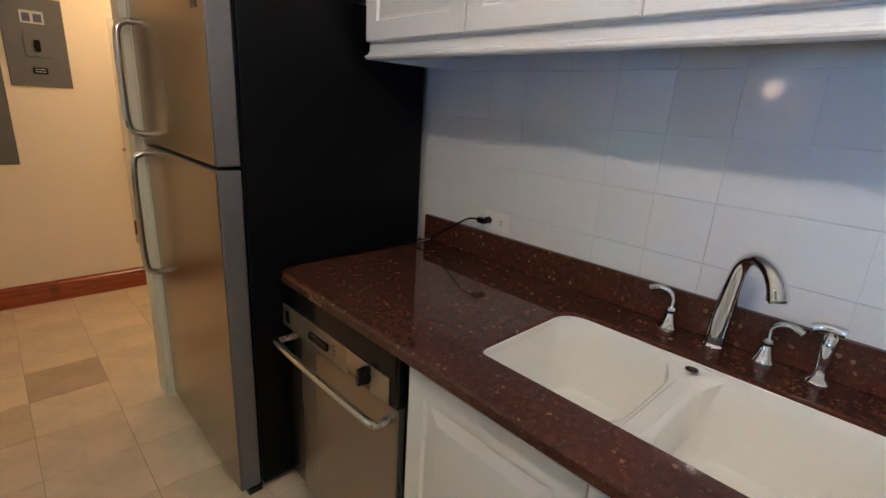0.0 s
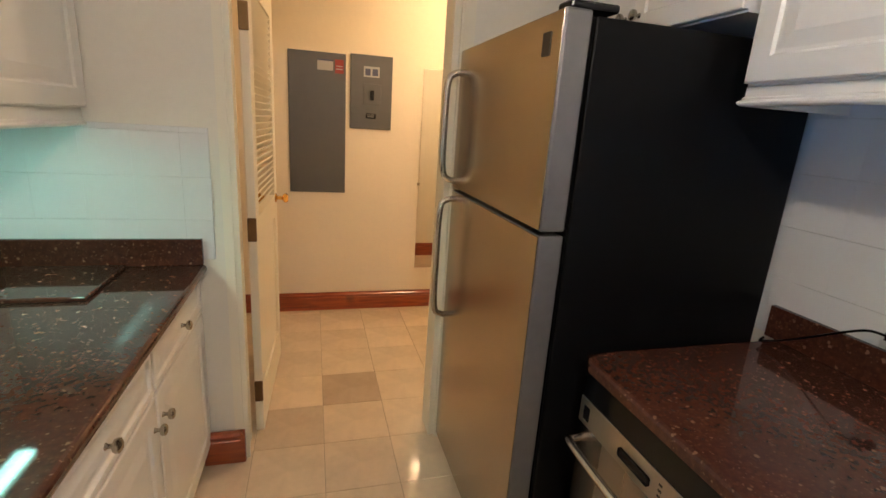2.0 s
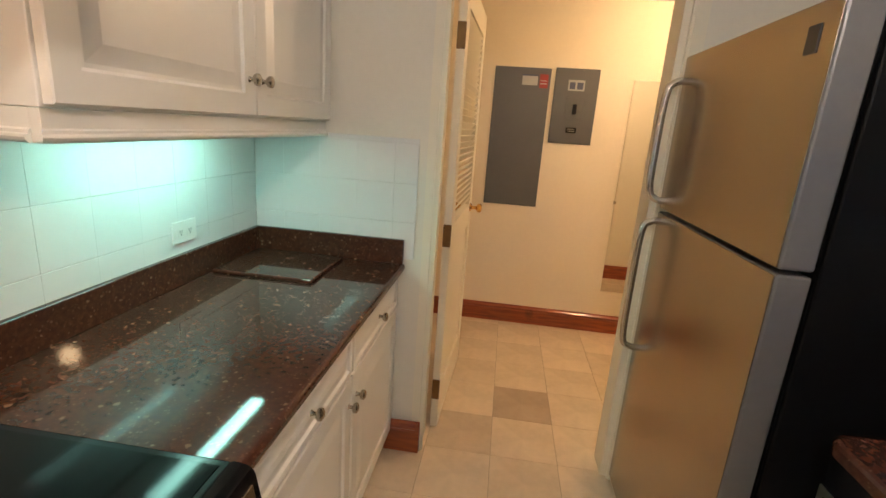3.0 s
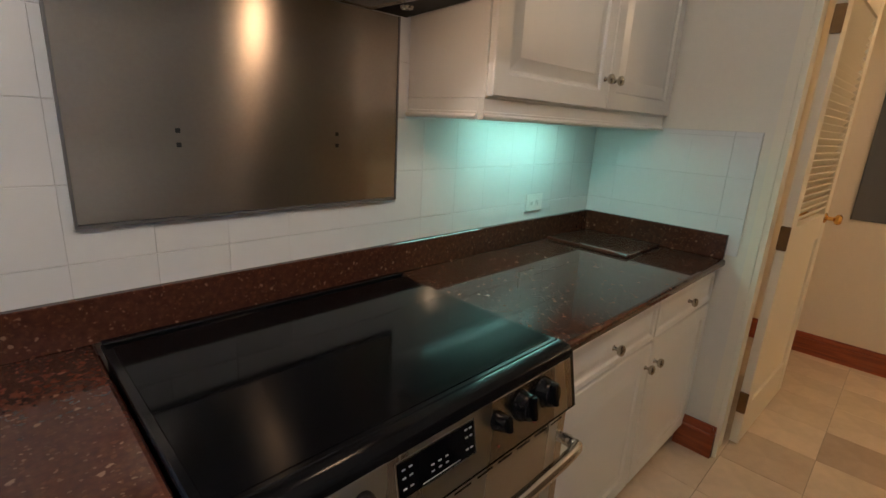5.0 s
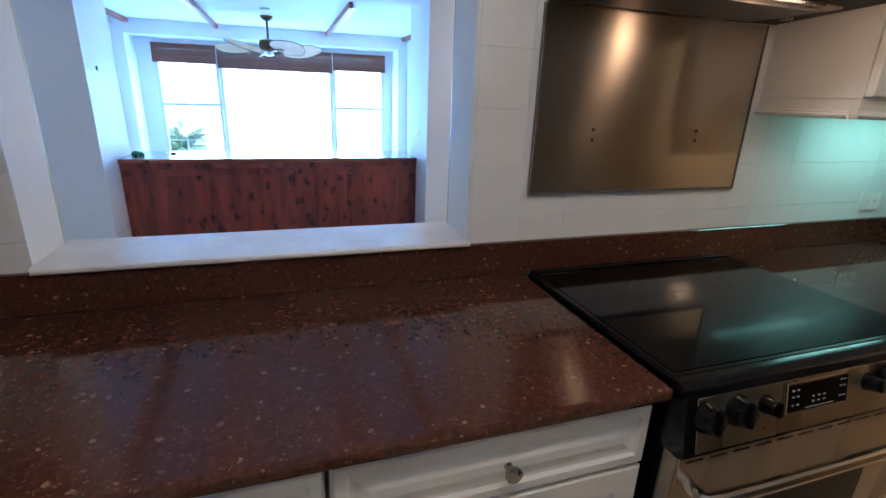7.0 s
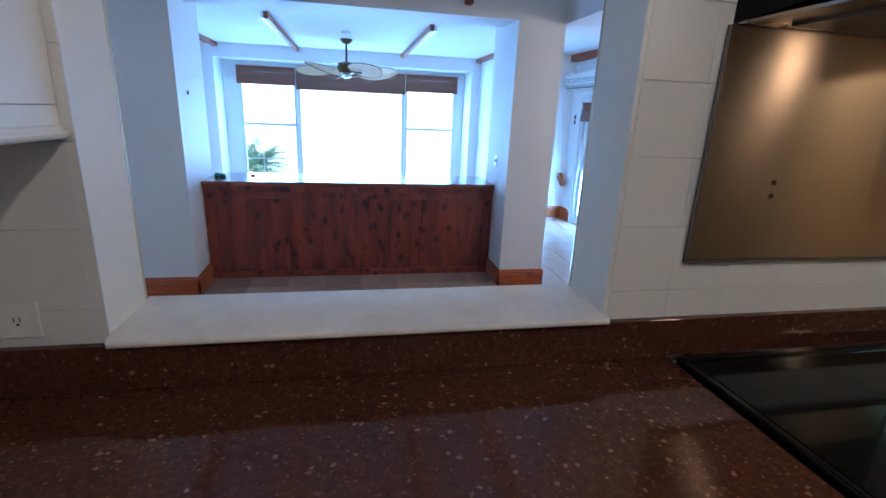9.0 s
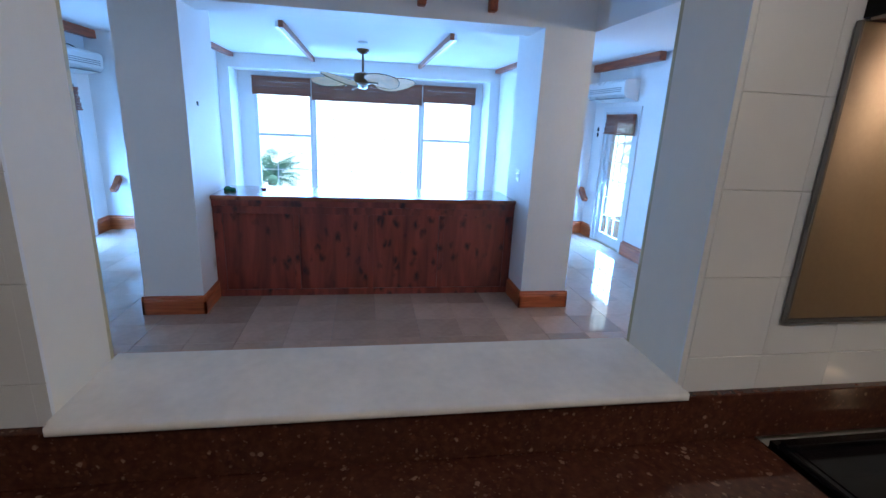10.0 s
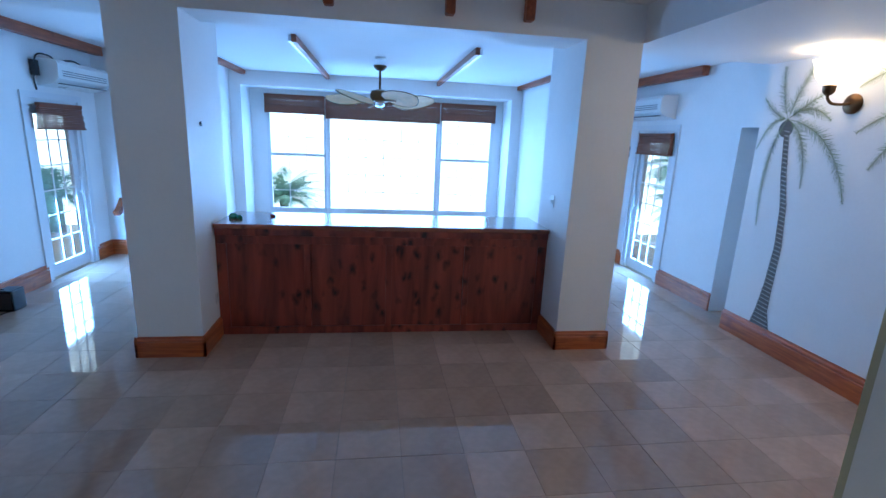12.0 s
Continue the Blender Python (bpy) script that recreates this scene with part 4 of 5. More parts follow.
lathe(bm, [(0.018, 0), (0.016, 0.006), (0.006, 0.007), (0, 0.003)], (-0.15, 0.34, 0.0), (0, 0, -1))
part("knob", bm, SATIN, root, "", True)
tagged(part("hood_cabinet", boxes((NX + 0.002, -0.40, 0.775, 1.605, 1.802, 2.2), bevel=0.002, seg=1), CAB, None, "white cabinet box above the range hood"), category="cabinet")

# chopping slab
tagged(part("cutting_board", boxes((-0.70, -0.33, 2.42, 2.745, CT, CT + 0.014), bevel=0.005, seg=3), GRANITE, None, "loose polished granite cutting slab on the worktop"), category="cutting board")

# under-cabinet tube
root = thing("cabinet_light", (-0.555, 2.165, 1.395), "slim lit fluorescent fitting under the wall cabinet", "under-cabinet light")
part("housing", boxes((-0.025, 0.025, -0.31, 0.31, 0.012, 0.036), bevel=0.003), WHITEPL, root)
bm = bmesh.new()
cyl(bm, (0, -0.28, 0.002), (0, 0.28, 0.002), 0.012)
part("tube", bm, TUBE, root, "glowing greenish tube", True)


# ---- outlets and switches ----
def plate_thing(name, at, normal, w, h, label, kind="outlet", flat=False):
    root = thing(name, at, label, kind)
    turn = Vector(normal).to_track_quat("Z", "Y").to_matrix().to_4x4()
    m = turn

    def p(nm, u0, u1, v0, v1, d0, d1, material, parent, b=0.001):
        bm = boxes((u0, u1, v0, v1, d0, d1), bevel=b, seg=2)
        bmesh.ops.transform(bm, matrix=m, verts=bm.verts)
        return part(nm, bm, material, parent)
    pl = p("plate", -w / 2, w / 2, -h / 2, h / 2, 0, 0.006, WHITEPL, root, 0.002)
    if kind == "outlet":
        for s in (-1, 1):
            u, v = (s * w * 0.19, 0) if w > h else (0, s * h * 0.19)
            f = p("socket", u - 0.014, u + 0.014, v - 0.014, v + 0.014, 0.006, 0.0075, WHITEPL, pl)
            for du in (-0.006, 0.004):
                p("slot", u + du, u + du + 0.002, v - 0.003, v + 0.007, 0.0075, 0.0078, DARKGREY, pl, 0.0002)
            p("slot", u - 0.002, u + 0.003, v - 0.010, v - 0.006, 0.0075, 0.0078, DARKGREY, pl, 0.0002)
    else:
        for s in (-1, 1):
            p("toggle", s * w * 0.2 - 0.006, s * w * 0.2 + 0.006, -0.013, 0.013, 0.006, 0.012, WHITEPL, pl)
    return root


plate_thing("wall_outlet", (NX + 0.001, 2.325, 1.055), (1, 0, 0), 0.115, 0.072, "white double outlet on the tiles under the cabinet")
plate_thing("wall_outlet", (NX + 0.001, -0.642, 1.041), (1, 0, 0), 0.115, 0.072, "white double outlet on the tiles beside the pass-through")
plate_thing("wall_outlet", (SX - 0.001, 1.575, 1.032), (-1, 0, 0), 0.115, 0.070, "cream double outlet on the tiles with a black plug")
plate_thing("light_switch", (-3.82, 1.262 - 0.001, 1.05), (0, -1, 0), 0.07, 0.09, "white switch plate on the column side", "switch")
plate_thing("wall_outlet", (-3.80, -1.174, 0.30), (0, 1, 0), 0.05, 0.075, "small white outlet low on the column side")

root = thing("power_cord", (SX - 0.02, 1.605, 1.032), "black cord with a plug running down to the worktop", "power cord")
bm = bmesh.new()
cyl(bm, (0.008, 0.0, 0.0), (-0.018, 0.0, 0.0), 0.013, 0.012, 14)
box(bm, -0.03, -0.012, -0.008, 0.024, -0.010, 0.010)
part("plug", bm, BLACKPL, root, "", True)
bm = bmesh.new()
tube(bm, smooth_path([(-0.024, 0.02, 0), (-0.03, 0.06, -0.002), (-0.035, 0.11, -0.03), (-0.04, 0.17, -0.07), (-0.06, 0.24, -0.115), (-0.09, 0.275, -0.130), (-0.06, 0.292, -0.130)], 6), 0.0035, 8)
part("cable", bm, BLACKPL, root, "", True)


# ---- hall ----
def louvre_door():
    root = thing("louvred_door", (0.055, 2.955, 0), "open cream louvred door standing in the hall doorway", "door")
    root.matrix_world = pose(0.052, 2.955, 0, 0, 0, -2.0)
    W, H, T = 0.76, 2.03, 0.035
    st = 0.085
    for a, b in ((0, st), (W - st, W)):
        part("stile", boxes((0, T, a, b, 0.012, H), bevel=0.002, seg=1), TRIM, root)
    for a, b in ((0.012, 0.20), (0.90, 1.02), (H - 0.11, H)):
        part("rail", boxes((0.001, T - 0.001, st, W - st, a, b)), TRIM, root)
    part("panel", boxes((0.012, T - 0.012, st, W - st, 0.20, 0.90)), TRIM, root)
    n = 30
    sm = None
    for k in range(n):
        z = 1.03 + (H - 0.11 - 1.04) * (k + 0.5) / n
        if sm is None:
            bm = bmesh.new()
            box(bm, -0.019, 0.019, st, W - st, -0.003, 0.003)
            bmesh.ops.transform(bm, matrix=pose(0, 0, 0, 0, -48, 0), verts=bm.verts)
            o = part("slat", bm, TRIM, root)
            sm = o.data
        else:
            o = new("slat", sm)
            o.parent = root
        o.location = (T / 2, 0, z)
    bm = bmesh.new()
    lathe(bm, [(0.026, 0), (0.024, 0.006), (0.010, 0.012), (0.010, 0.035), (0.024, 0.045), (0.027, 0.058), (0.018, 0.068), (0, 0.070)], (T, W - 0.06, 1.0), (1, 0, 0))
    lathe(bm, [(0.026, 0), (0.024, 0.006), (0.010, 0.012), (0.010, 0.035), (0.024, 0.045), (0.027, 0.058), (0.018, 0.068), (0, 0.070)], (0, W - 0.06, 1.0), (-1, 0, 0))
    part("knob", bm, BRASS, root, "polished brass knob", True)
    for z in (0.22, 0.98, 1.80):
        part("hinge", boxes((0.001, T + 0.001, -0.012, 0.0, z - 0.05, z + 0.05), bevel=0.002, seg=1), HINGE, root, "aged brass hinge")


louvre_door()


def casing(x0, x1, y, side, label):
    bm = bmesh.new()
    for a, b in ((x0, x0 + 0.055), (x1 - 0.055, x1)):
        box(bm, a, b, *sorted((y, y - side * 0.016)), 0, 2.05)
        box(bm, a + 0.008, b - 0.02, *sorted((y - side * 0.016, y - side * 0.022)), 0, 2.045)
    box(bm, x0, x1, *sorted((y, y - side * 0.016)), 2.05, 2.11)
    return setting("trim_door", bm, TRIM, label)


casing(-0.01 + 0.0, 0.925, 2.798, 1, "cream painted casing round the hall doorway")
setting("trim_jamb", boxes((-0.0, 0.035, 2.798, 2.93, 0, 2.06), (0.845, 0.87, 2.80, 2.93, 0, 2.06), (0.035, 0.845, 2.80, 2.93, 2.035, 2.06)), TRIM, "cream door jamb lining")


def breaker(name, x0, x1, z0, z1, label):
    root = thing(name, ((x0 + x1) / 2, 4.43, z0), label, "electrical panel")
    w, h = (x1 - x0) / 2, z1 - z0
    part("cover", boxes((-w, w, -0.012, -0.001, 0, h), bevel=0.003), PANELGREY, root)
    return root, w, h


r, w, h = breaker("breaker_panel", 0.155, 0.538, 0.92, 1.875, "large flat grey electrical panel cover on the cream hall wall")
part("label_plate", boxes((0.0, 0.105, -0.014, -0.012, h - 0.115, h - 0.045)), PAPER, r, "white label with blue edge")
part("label_band", boxes((0.0, 0.105, -0.0145, -0.014, h - 0.055, h - 0.045)), BLUEINK, r)
part("warning_label", boxes((0.118, 0.175, -0.014, -0.012, h - 0.13, h - 0.04)), RED, r, "red warning label")
part("warning_bar", boxes((0.125, 0.168, -0.0145, -0.014, h - 0.105, h - 0.098), (0.125, 0.168, -0.0145, -0.014, h - 0.085, h - 0.08)), PAPER, r)
r, w, h = breaker("disconnect_switch", 0.568, 0.862, 1.385, 1.885, "smaller grey disconnect switch box on the cream hall wall")
part("raised_cover", boxes((-0.055, 0.07, -0.018, -0.012, 0.17, 0.31), bevel=0.003), PANELGREY, r)
part("switch_lever", boxes((-0.008, 0.018, -0.034, -0.018, 0.20, 0.265), bevel=0.003), BLACKPL, r)
part("window", boxes((-0.055, 0.055, -0.0145, -0.012, 0.355, 0.425)), PAPER, r, "small printed label")
part("window_print", boxes((-0.045, -0.008, -0.015, -0.0145, 0.365, 0.41), (0.005, 0.045, -0.015, -0.0145, 0.365, 0.41)), BLUEINK, r)
part("nameplate", boxes((-0.035, 0.035, -0.0145, -0.012, 0.075, 0.11)), BLACKPL, r)
part("nameplate_bar", boxes((-0.025, 0.025, -0.015, -0.0145, 0.098, 0.102), (-0.025, 0.025, -0.015, -0.0145, 0.085, 0.089)), PAPER, r)
root = thing("wall_mirror", (1.35, 4.429, 0.33), "tall frameless mirror on the hall wall", "mirror")
part("mirror_glass", boxes((-0.26, 0.26, -0.006, 0.0, 0, 1.5)), MIRROR, root)
part("clip", boxes((-0.268, -0.25, -0.010, 0.0, 0.66, 0.68)), SATIN, root)

for yy in (1.06, 0.28):
    root = thing("ceiling_lamp", (0.44, yy, ZC), "small round ceiling lamp fitting with a bare bulb", "ceiling light", "kitchen ceiling lamps")
    bm = bmesh.new()
    lathe(bm, [(0.07, 0), (0.07, 0.02), (0.03, 0.035), (0.02, 0.06), (0, 0.061)], (0, 0, 0), (0, 0, -1))
    part("base", bm, WHITEPL, root, "", True)


# ---- living room ----
def bar_counter():
    y0, y1, xf, xb, h = -1.173, 1.260, -3.842, -4.33, 0.835
    root = thing("bar_counter", ((xf + xb) / 2, 0.04, 0), "knotty red cedar bar counter with framed panels between the white columns", "bar counter")
    ox, oy = (xf + xb) / 2, 0.04
    part("body", boxes((xb - ox, xf - 0.02 - ox, y0 - oy, y1 - oy, 0.0, h - 0.045)), CEDAR, root)
    part("bar_top", boxes((xb - 0.03 - ox, xf + 0.035 - ox, y0 - oy, y1 - oy, h - 0.035, h), bevel=0.006), CEDARTOP, root, "varnished cedar top")
    part("top_moulding", boxes((xf - 0.02 - ox, xf + 0.012 - ox, y0 - oy, y1 - oy, h - 0.085, h - 0.036), bevel=0.004), CEDAR, root)
    n = 4
    pitch = (y1 - y0 - 0.07) / n
    part("bottom_rail", boxes((xf - 0.02 - ox, xf - ox, y0 - oy, y1 - oy, 0.0, 0.055), bevel=0.002), CEDAR, root)
    part("top_rail", boxes((xf - 0.02 - ox, xf - ox, y0 - oy, y1 - oy, h - 0.145, h - 0.086), bevel=0.002), CEDAR, root)
    for i in range(n + 1):
        c = y0 + 0.035 + i * pitch - oy
        hw = 0.035 if i in (0, n) else 0.022
        part("stile", boxes((xf - 0.02 - ox, xf - ox, c - hw, c + hw, 0.0555, h - 0.1455), bevel=0.002), CEDAR, root)
    for i in range(n):
        a = y0 + 0.035 + i * pitch - oy
        part("panel", boxes((xf - 0.02 - ox, xf - 0.013 - ox, a + 0.022, a + pitch - 0.022, 0.0555, h - 0.1455), bevel=0.002, seg=1), CEDAR, root)


bar_counter()
root = thing("ornament", (-4.05, -1.10, 0.835), "small green ceramic ornament on the bar top", "ornament")
bm = bmesh.new()
lathe(bm, [(0.03, 0), (0.035, 0.015), (0.02, 0.035), (0, 0.04)])
lathe(bm, [(0.02, 0), (0.025, 0.012), (0.012, 0.028), (0, 0.03)], (0.02, 0.045, 0))
part("body", bm, JADE, root, "", True)
tagged(part("pebble", boxes((-4.16, -4.13, -0.86, -0.82, 0.835, 0.85), bevel=0.006), RED, None, "tiny dark red trinket on the bar top"), category="trinket")


def beam(x0, x1, y, zb, zt, w=0.075, label="dark red wooden ceiling beam"):
    tagged(part("ceiling_beam", boxes((x0, x1, y - w / 2, y + w / 2, zb, zt), bevel=0.006), BEAMWOOD, None, label), "", "ceiling beam", "dark red ceiling beams")


for yy in (-1.86, 2.0):
    beam(-7.45, -4.6, yy, LZ - 0.055, LZ)
beam(-6.2, -4.55, -2.98, LZ - 0.09, LZ - 0.0)
beam(-6.2, -4.75, 3.0, LZ - 0.09, LZ - 0.0)
for yy in (-0.82, -0.34, 0.368, 0.858):
    root = thing("ceiling_beam", (-3.498, yy, 2.195), "shallow dark red ceiling beam with a rounded end block at the header", "ceiling beam", "dark red ceiling beams")
    bm = boxes((0.0, 0.075, -0.029, 0.029, 0.0, 0.165), bevel=0.012, seg=3)
    part("end_block", bm, BEAMWOOD, root)
    part("timber", boxes((0.076, 2.55, -0.029, 0.029, 0.118, 0.164), bevel=0.005), BEAMWOOD, root)
for yy in (-0.74, 0.80):
    root = thing("ceiling_beam", (-6.1, yy, LZ - 0.06), "wooden ceiling beam with a bright metal channel on its side", "ceiling beam", "dark red ceiling beams")
    part("timber", boxes((-1.35, 1.40, -0.022, 0.022, 0, 0.06), bevel=0.004), BEAMWOOD, root)
    s = 0.03
    part("channel", boxes((-0.4, 1.40, *sorted((s * (-1 if yy < 0 else 1) - 0.012, s * (-1 if yy < 0 else 1) + 0.030 - 0.02)), 0.0, 0.05)), TEAL, root, "bright metal channel")


# ---- windows, blinds and doors ----
def sash_window(name, y0, y1, split, nv, nh):
    root = tagged(thing(name, (-7.97, (y0 + y1) / 2, WZ0), "white framed window with thin grille bars", "window"), kind="structure")
    w, h = (y1 - y0) / 2, WZ1 - WZ0
    part("window_frame", boxes((-0.03, 0.03, -w, -w + 0.045, 0, h), (-0.03, 0.03, w - 0.045, w, 0, h), (-0.03, 0.03, -w + 0.045, w - 0.045, 0, 0.05), (-0.03, 0.03, -w + 0.045, w - 0.045, h - 0.05, h)), VINYL, root)
    if split:
        part("meeting_rail", boxes((-0.025, 0.025, -w + 0.045, w - 0.045, split - 0.022, split + 0.022)), VINYL, root)
    bm = bmesh.new()
    for i in range(1, nv):
        c = -w + 0.045 + i * (2 * w - 0.09) / nv
        box(bm, 0.012, 0.020, c - 0.0055, c + 0.0055, 0.05, h - 0.05)
    for i in range(1, nh):
        c = 0.05 + i * (h - 0.1) / nh
        box(bm, 0.0125, 0.0205, -w + 0.045, w - 0.045, c - 0.0055, c + 0.0055)
    part("grille", bm, VINYL, root)
    p = part("pane", boxes((-0.004, 0.0, -w + 0.045, w - 0.045, 0.05, h - 0.05)), GLASS, root, "clear glass")
    p.visible_shadow = False


sash_window("window_1", WY0, -0.815, 0.86, 3, 6)
sash_window("window_2", -0.81, 0.90, 0, 6, 6)
sash_window("window_3", 0.905, WY1, 0.86, 3, 6)


def blind(at, width, drop, axis, label, name="bamboo_blind"):
    """A raised bamboo shade: stacked folds of slats. axis: the way it runs, "x" or "y"."""
    root = thing(name, at, label, "window blind", "bamboo roman blinds")
    n = int(drop / 0.016)
    for k in range(n):
        z = -0.016 * k
        d = 0.012 + 0.022 * (k / n) + 0.006 * math.sin(k * 1.7)
        u = width / 2 - 0.004 * random.random()
        row = (-d, d, -u, u, z - 0.014, z) if axis == "y" else (-u, u, -d, d, z - 0.014, z)
        part("slat", boxes(row), BAMBOO, root)
    row = (-0.02, 0.02, -width / 2, width / 2, 0.0, 0.03) if axis == "y" else (-width / 2, width / 2, -0.02, 0.02, 0.0, 0.03)
    part("headrail", boxes(row), BAMBOO, root)


blind((-7.90, -1.265, 1.965), 0.86, 0.24, "y", "raised dark bamboo blind at the top of the window")
blind((-7.90, 0.04, 1.965), 1.72, 0.30, "y", "raised dark bamboo blind at the top of the wide window")
blind((-7.90, 1.345, 1.965), 0.86, 0.25, "y", "raised dark bamboo blind at the top of the window")


def glass_door(name, y, side, label):
    """A glazed balcony door in the side wall; side: +1 when the outside is at +y."""
    x0, x1, h = -5.865, -5.13, 1.66
    root = tagged(thing(name, ((x0 + x1) / 2, y + side * 0.05, 0), label, "door"), kind="structure")
    w = (x1 - x0) / 2
    part("door_frame", boxes((-w, -w + 0.05, -0.05, 0.05, 0, h), (w - 0.05, w, -0.05, 0.05, 0, h), (-w + 0.05, w - 0.05, -0.05, 0.05, h - 0.05, h)), VINYL, root)
    leaf = part("leaf", boxes((-w + 0.052, -w + 0.13, -0.02, 0.02, 0.01, h - 0.052), (w - 0.13, w - 0.052, -0.02, 0.02, 0.01, h - 0.052), (-w + 0.13, w - 0.13, -0.02, 0.02, 0.01, 0.13), (-w + 0.13, w - 0.13, -0.02, 0.02, h - 0.13, h - 0.052)), VINYL, root)
    bm = bmesh.new()
    g0, g1 = -w + 0.13, w - 0.13
    for i in (1, 2):
        c = g0 + i * (g1 - g0) / 3
        box(bm, c - 0.006, c + 0.006, *sorted((-side * 0.010, -side * 0.019)), 0.13, h - 0.13)
    for i in range(1, 6):
        c = 0.13 + i * (h - 0.26) / 6
        box(bm, g0, g1, *sorted((-side * 0.0105, -side * 0.0195)), c - 0.006, c + 0.006)
    part("grille", bm, VINYL, leaf)
    p = part("pane", boxes((g0, g1, -0.003, 0.003, 0.13, h - 0.13)), GLASS, leaf, "clear glass")
    p.visible_shadow = False
    part("door_handle", boxes((-w + 0.07, -w + 0.085, side * -0.05 - 0.006, side * -0.05 + 0.006, 0.75, 0.93), (-w + 0.072, -w + 0.083, *sorted((side * -0.05, side * -0.02)), 0.76, 0.78), (-w + 0.072, -w + 0.083, *sorted((side * -0.05, side * -0.02)), 0.90, 0.92)), VINYL, leaf, "white pull handle")
    return root


glass_door("door_2", 3.06, 1, "white glazed balcony door with a grid of bars")
glass_door("door_3", -3.08, -1, "white glazed balcony door with a grid of bars")
setting("trim_balcony_door", boxes((-5.93, -5.868, 3.045, 3.059, 0, 1.72), (-5.127, -5.075, 3.045, 3.059, 0, 1.72), (-5.868, -5.127, 3.045, 3.059, 1.662, 1.72), (-5.93, -5.868, -3.079, -3.065, 0, 1.72), (-5.127, -5.075, -3.079, -3.065, 0, 1.72), (-5.868, -5.127, -3.079, -3.065, 1.662, 1.72)), VINYL, "white door casing")
blind((-5.44, 3.01, 1.60), 0.62, 0.22, "x", "raised bamboo blind over the balcony door")
blind((-5.52, -3.03, 1.60), 0.62, 0.22, "x", "raised bamboo blind over the balcony door")


def air_conditioner(x0, x1, y, side, label):
    root = thing("air_conditioner", ((x0 + x1) / 2, y, 1.775), label, "air conditioner", "split air conditioners")
    w = (x1 - x0) / 2
    bm = bmesh.new()
    prof = [(0.0, 0.0), (0.14, 0.03), (0.185, 0.075), (0.19, 0.20), (0.165, 0.235), (0.0, 0.24)]
    a = [bm.verts.new((-w, -side * u, v)) for u, v in prof]
    b = [bm.verts.new((w, -side * u, v)) for u, v in prof]
    for i in range(len(prof)):
        k = (i + 1) % len(prof)
        bm.faces.new((a[i], a[k], b[k], b[i]))
    bm.faces.new(a)
    bm.faces.new(b[::-1])
    bmesh.ops.bevel(bm, geom=[e for e in bm.edges if e.is_boundary is False and e.calc_face_angle(0) > 0.9], offset=0.006, segments=2, affect="EDGES")
    body = part("body", bm, WHITEPL, root)
    part("louvre", boxes((-w + 0.05, w - 0.05, *sorted((-side * 0.145, -side * 0.182)), 0.028, 0.034)), GREYEDGE, body, "grey outlet louvre")
    part("grille", boxes(*[(-w + 0.06, w - 0.06, *sorted((-side * 0.189, -side * 0.192)), z, z + 0.006) for z in (0.10, 0.12, 0.14)]), GREYEDGE, body)


air_conditioner(-6.10, -5.20, 3.06, 1, "white split air conditioner on the wall above the balcony door")
air_conditioner(-6.16, -5.33, -3.08, -1, "white split air conditioner on the wall above the balcony door")
bm = bmesh.new()
tube(bm, smooth_path([(-6.0, -3.06, 2.03), (-5.8, -3.03, 2.05), (-5.6, -3.05, 2.02), (-5.45, -3.03, 2.05), (-5.30, -3.04, 2.03), (-5.27, -3.06, 1.85), (-5.30, -3.07, 1.74)], 6), 0.007, 8)
tagged(part("cable", bm, DARKGREY, None, "dark loose cable on the air conditioner", True), category="cable")
tagged(part("wall_bracket", boxes((-5.31, -5.25, -3.075, -3.03, 1.86, 1.99), bevel=0.004), DARKGREY, None, "small dark control box beside the air conditioner"), category="control box")

for x, y, s in ((-6.17, 2.98, 1), (-6.17, -2.90, -1)):
    root = thing("wooden_bracket", (x, y, 0.50), "carved dark wooden bracket on the far wall", "bracket", "carved wooden wall brackets")
    bm = bmesh.new()
    pr = [(-0.03, 0.10), (0.10, 0.0), (0.16, -0.02), (0.19, 0.02), (0.12, 0.06), (0.0, 0.16)]
    a = [bm.verts.new((u * 0.9, -s * 0.03, v)) for u, v in pr]
    b = [bm.verts.new((u * 0.9, s * 0.03, v)) for u, v in pr]
    for i in range(6):
        bm.faces.new((a[i], a[(i + 1) % 6], b[(i + 1) % 6], b[i]))
    bm.faces.new(a)
    bm.faces.new(b[::-1])
    part("arm", bm, BEAMWOOD, root)


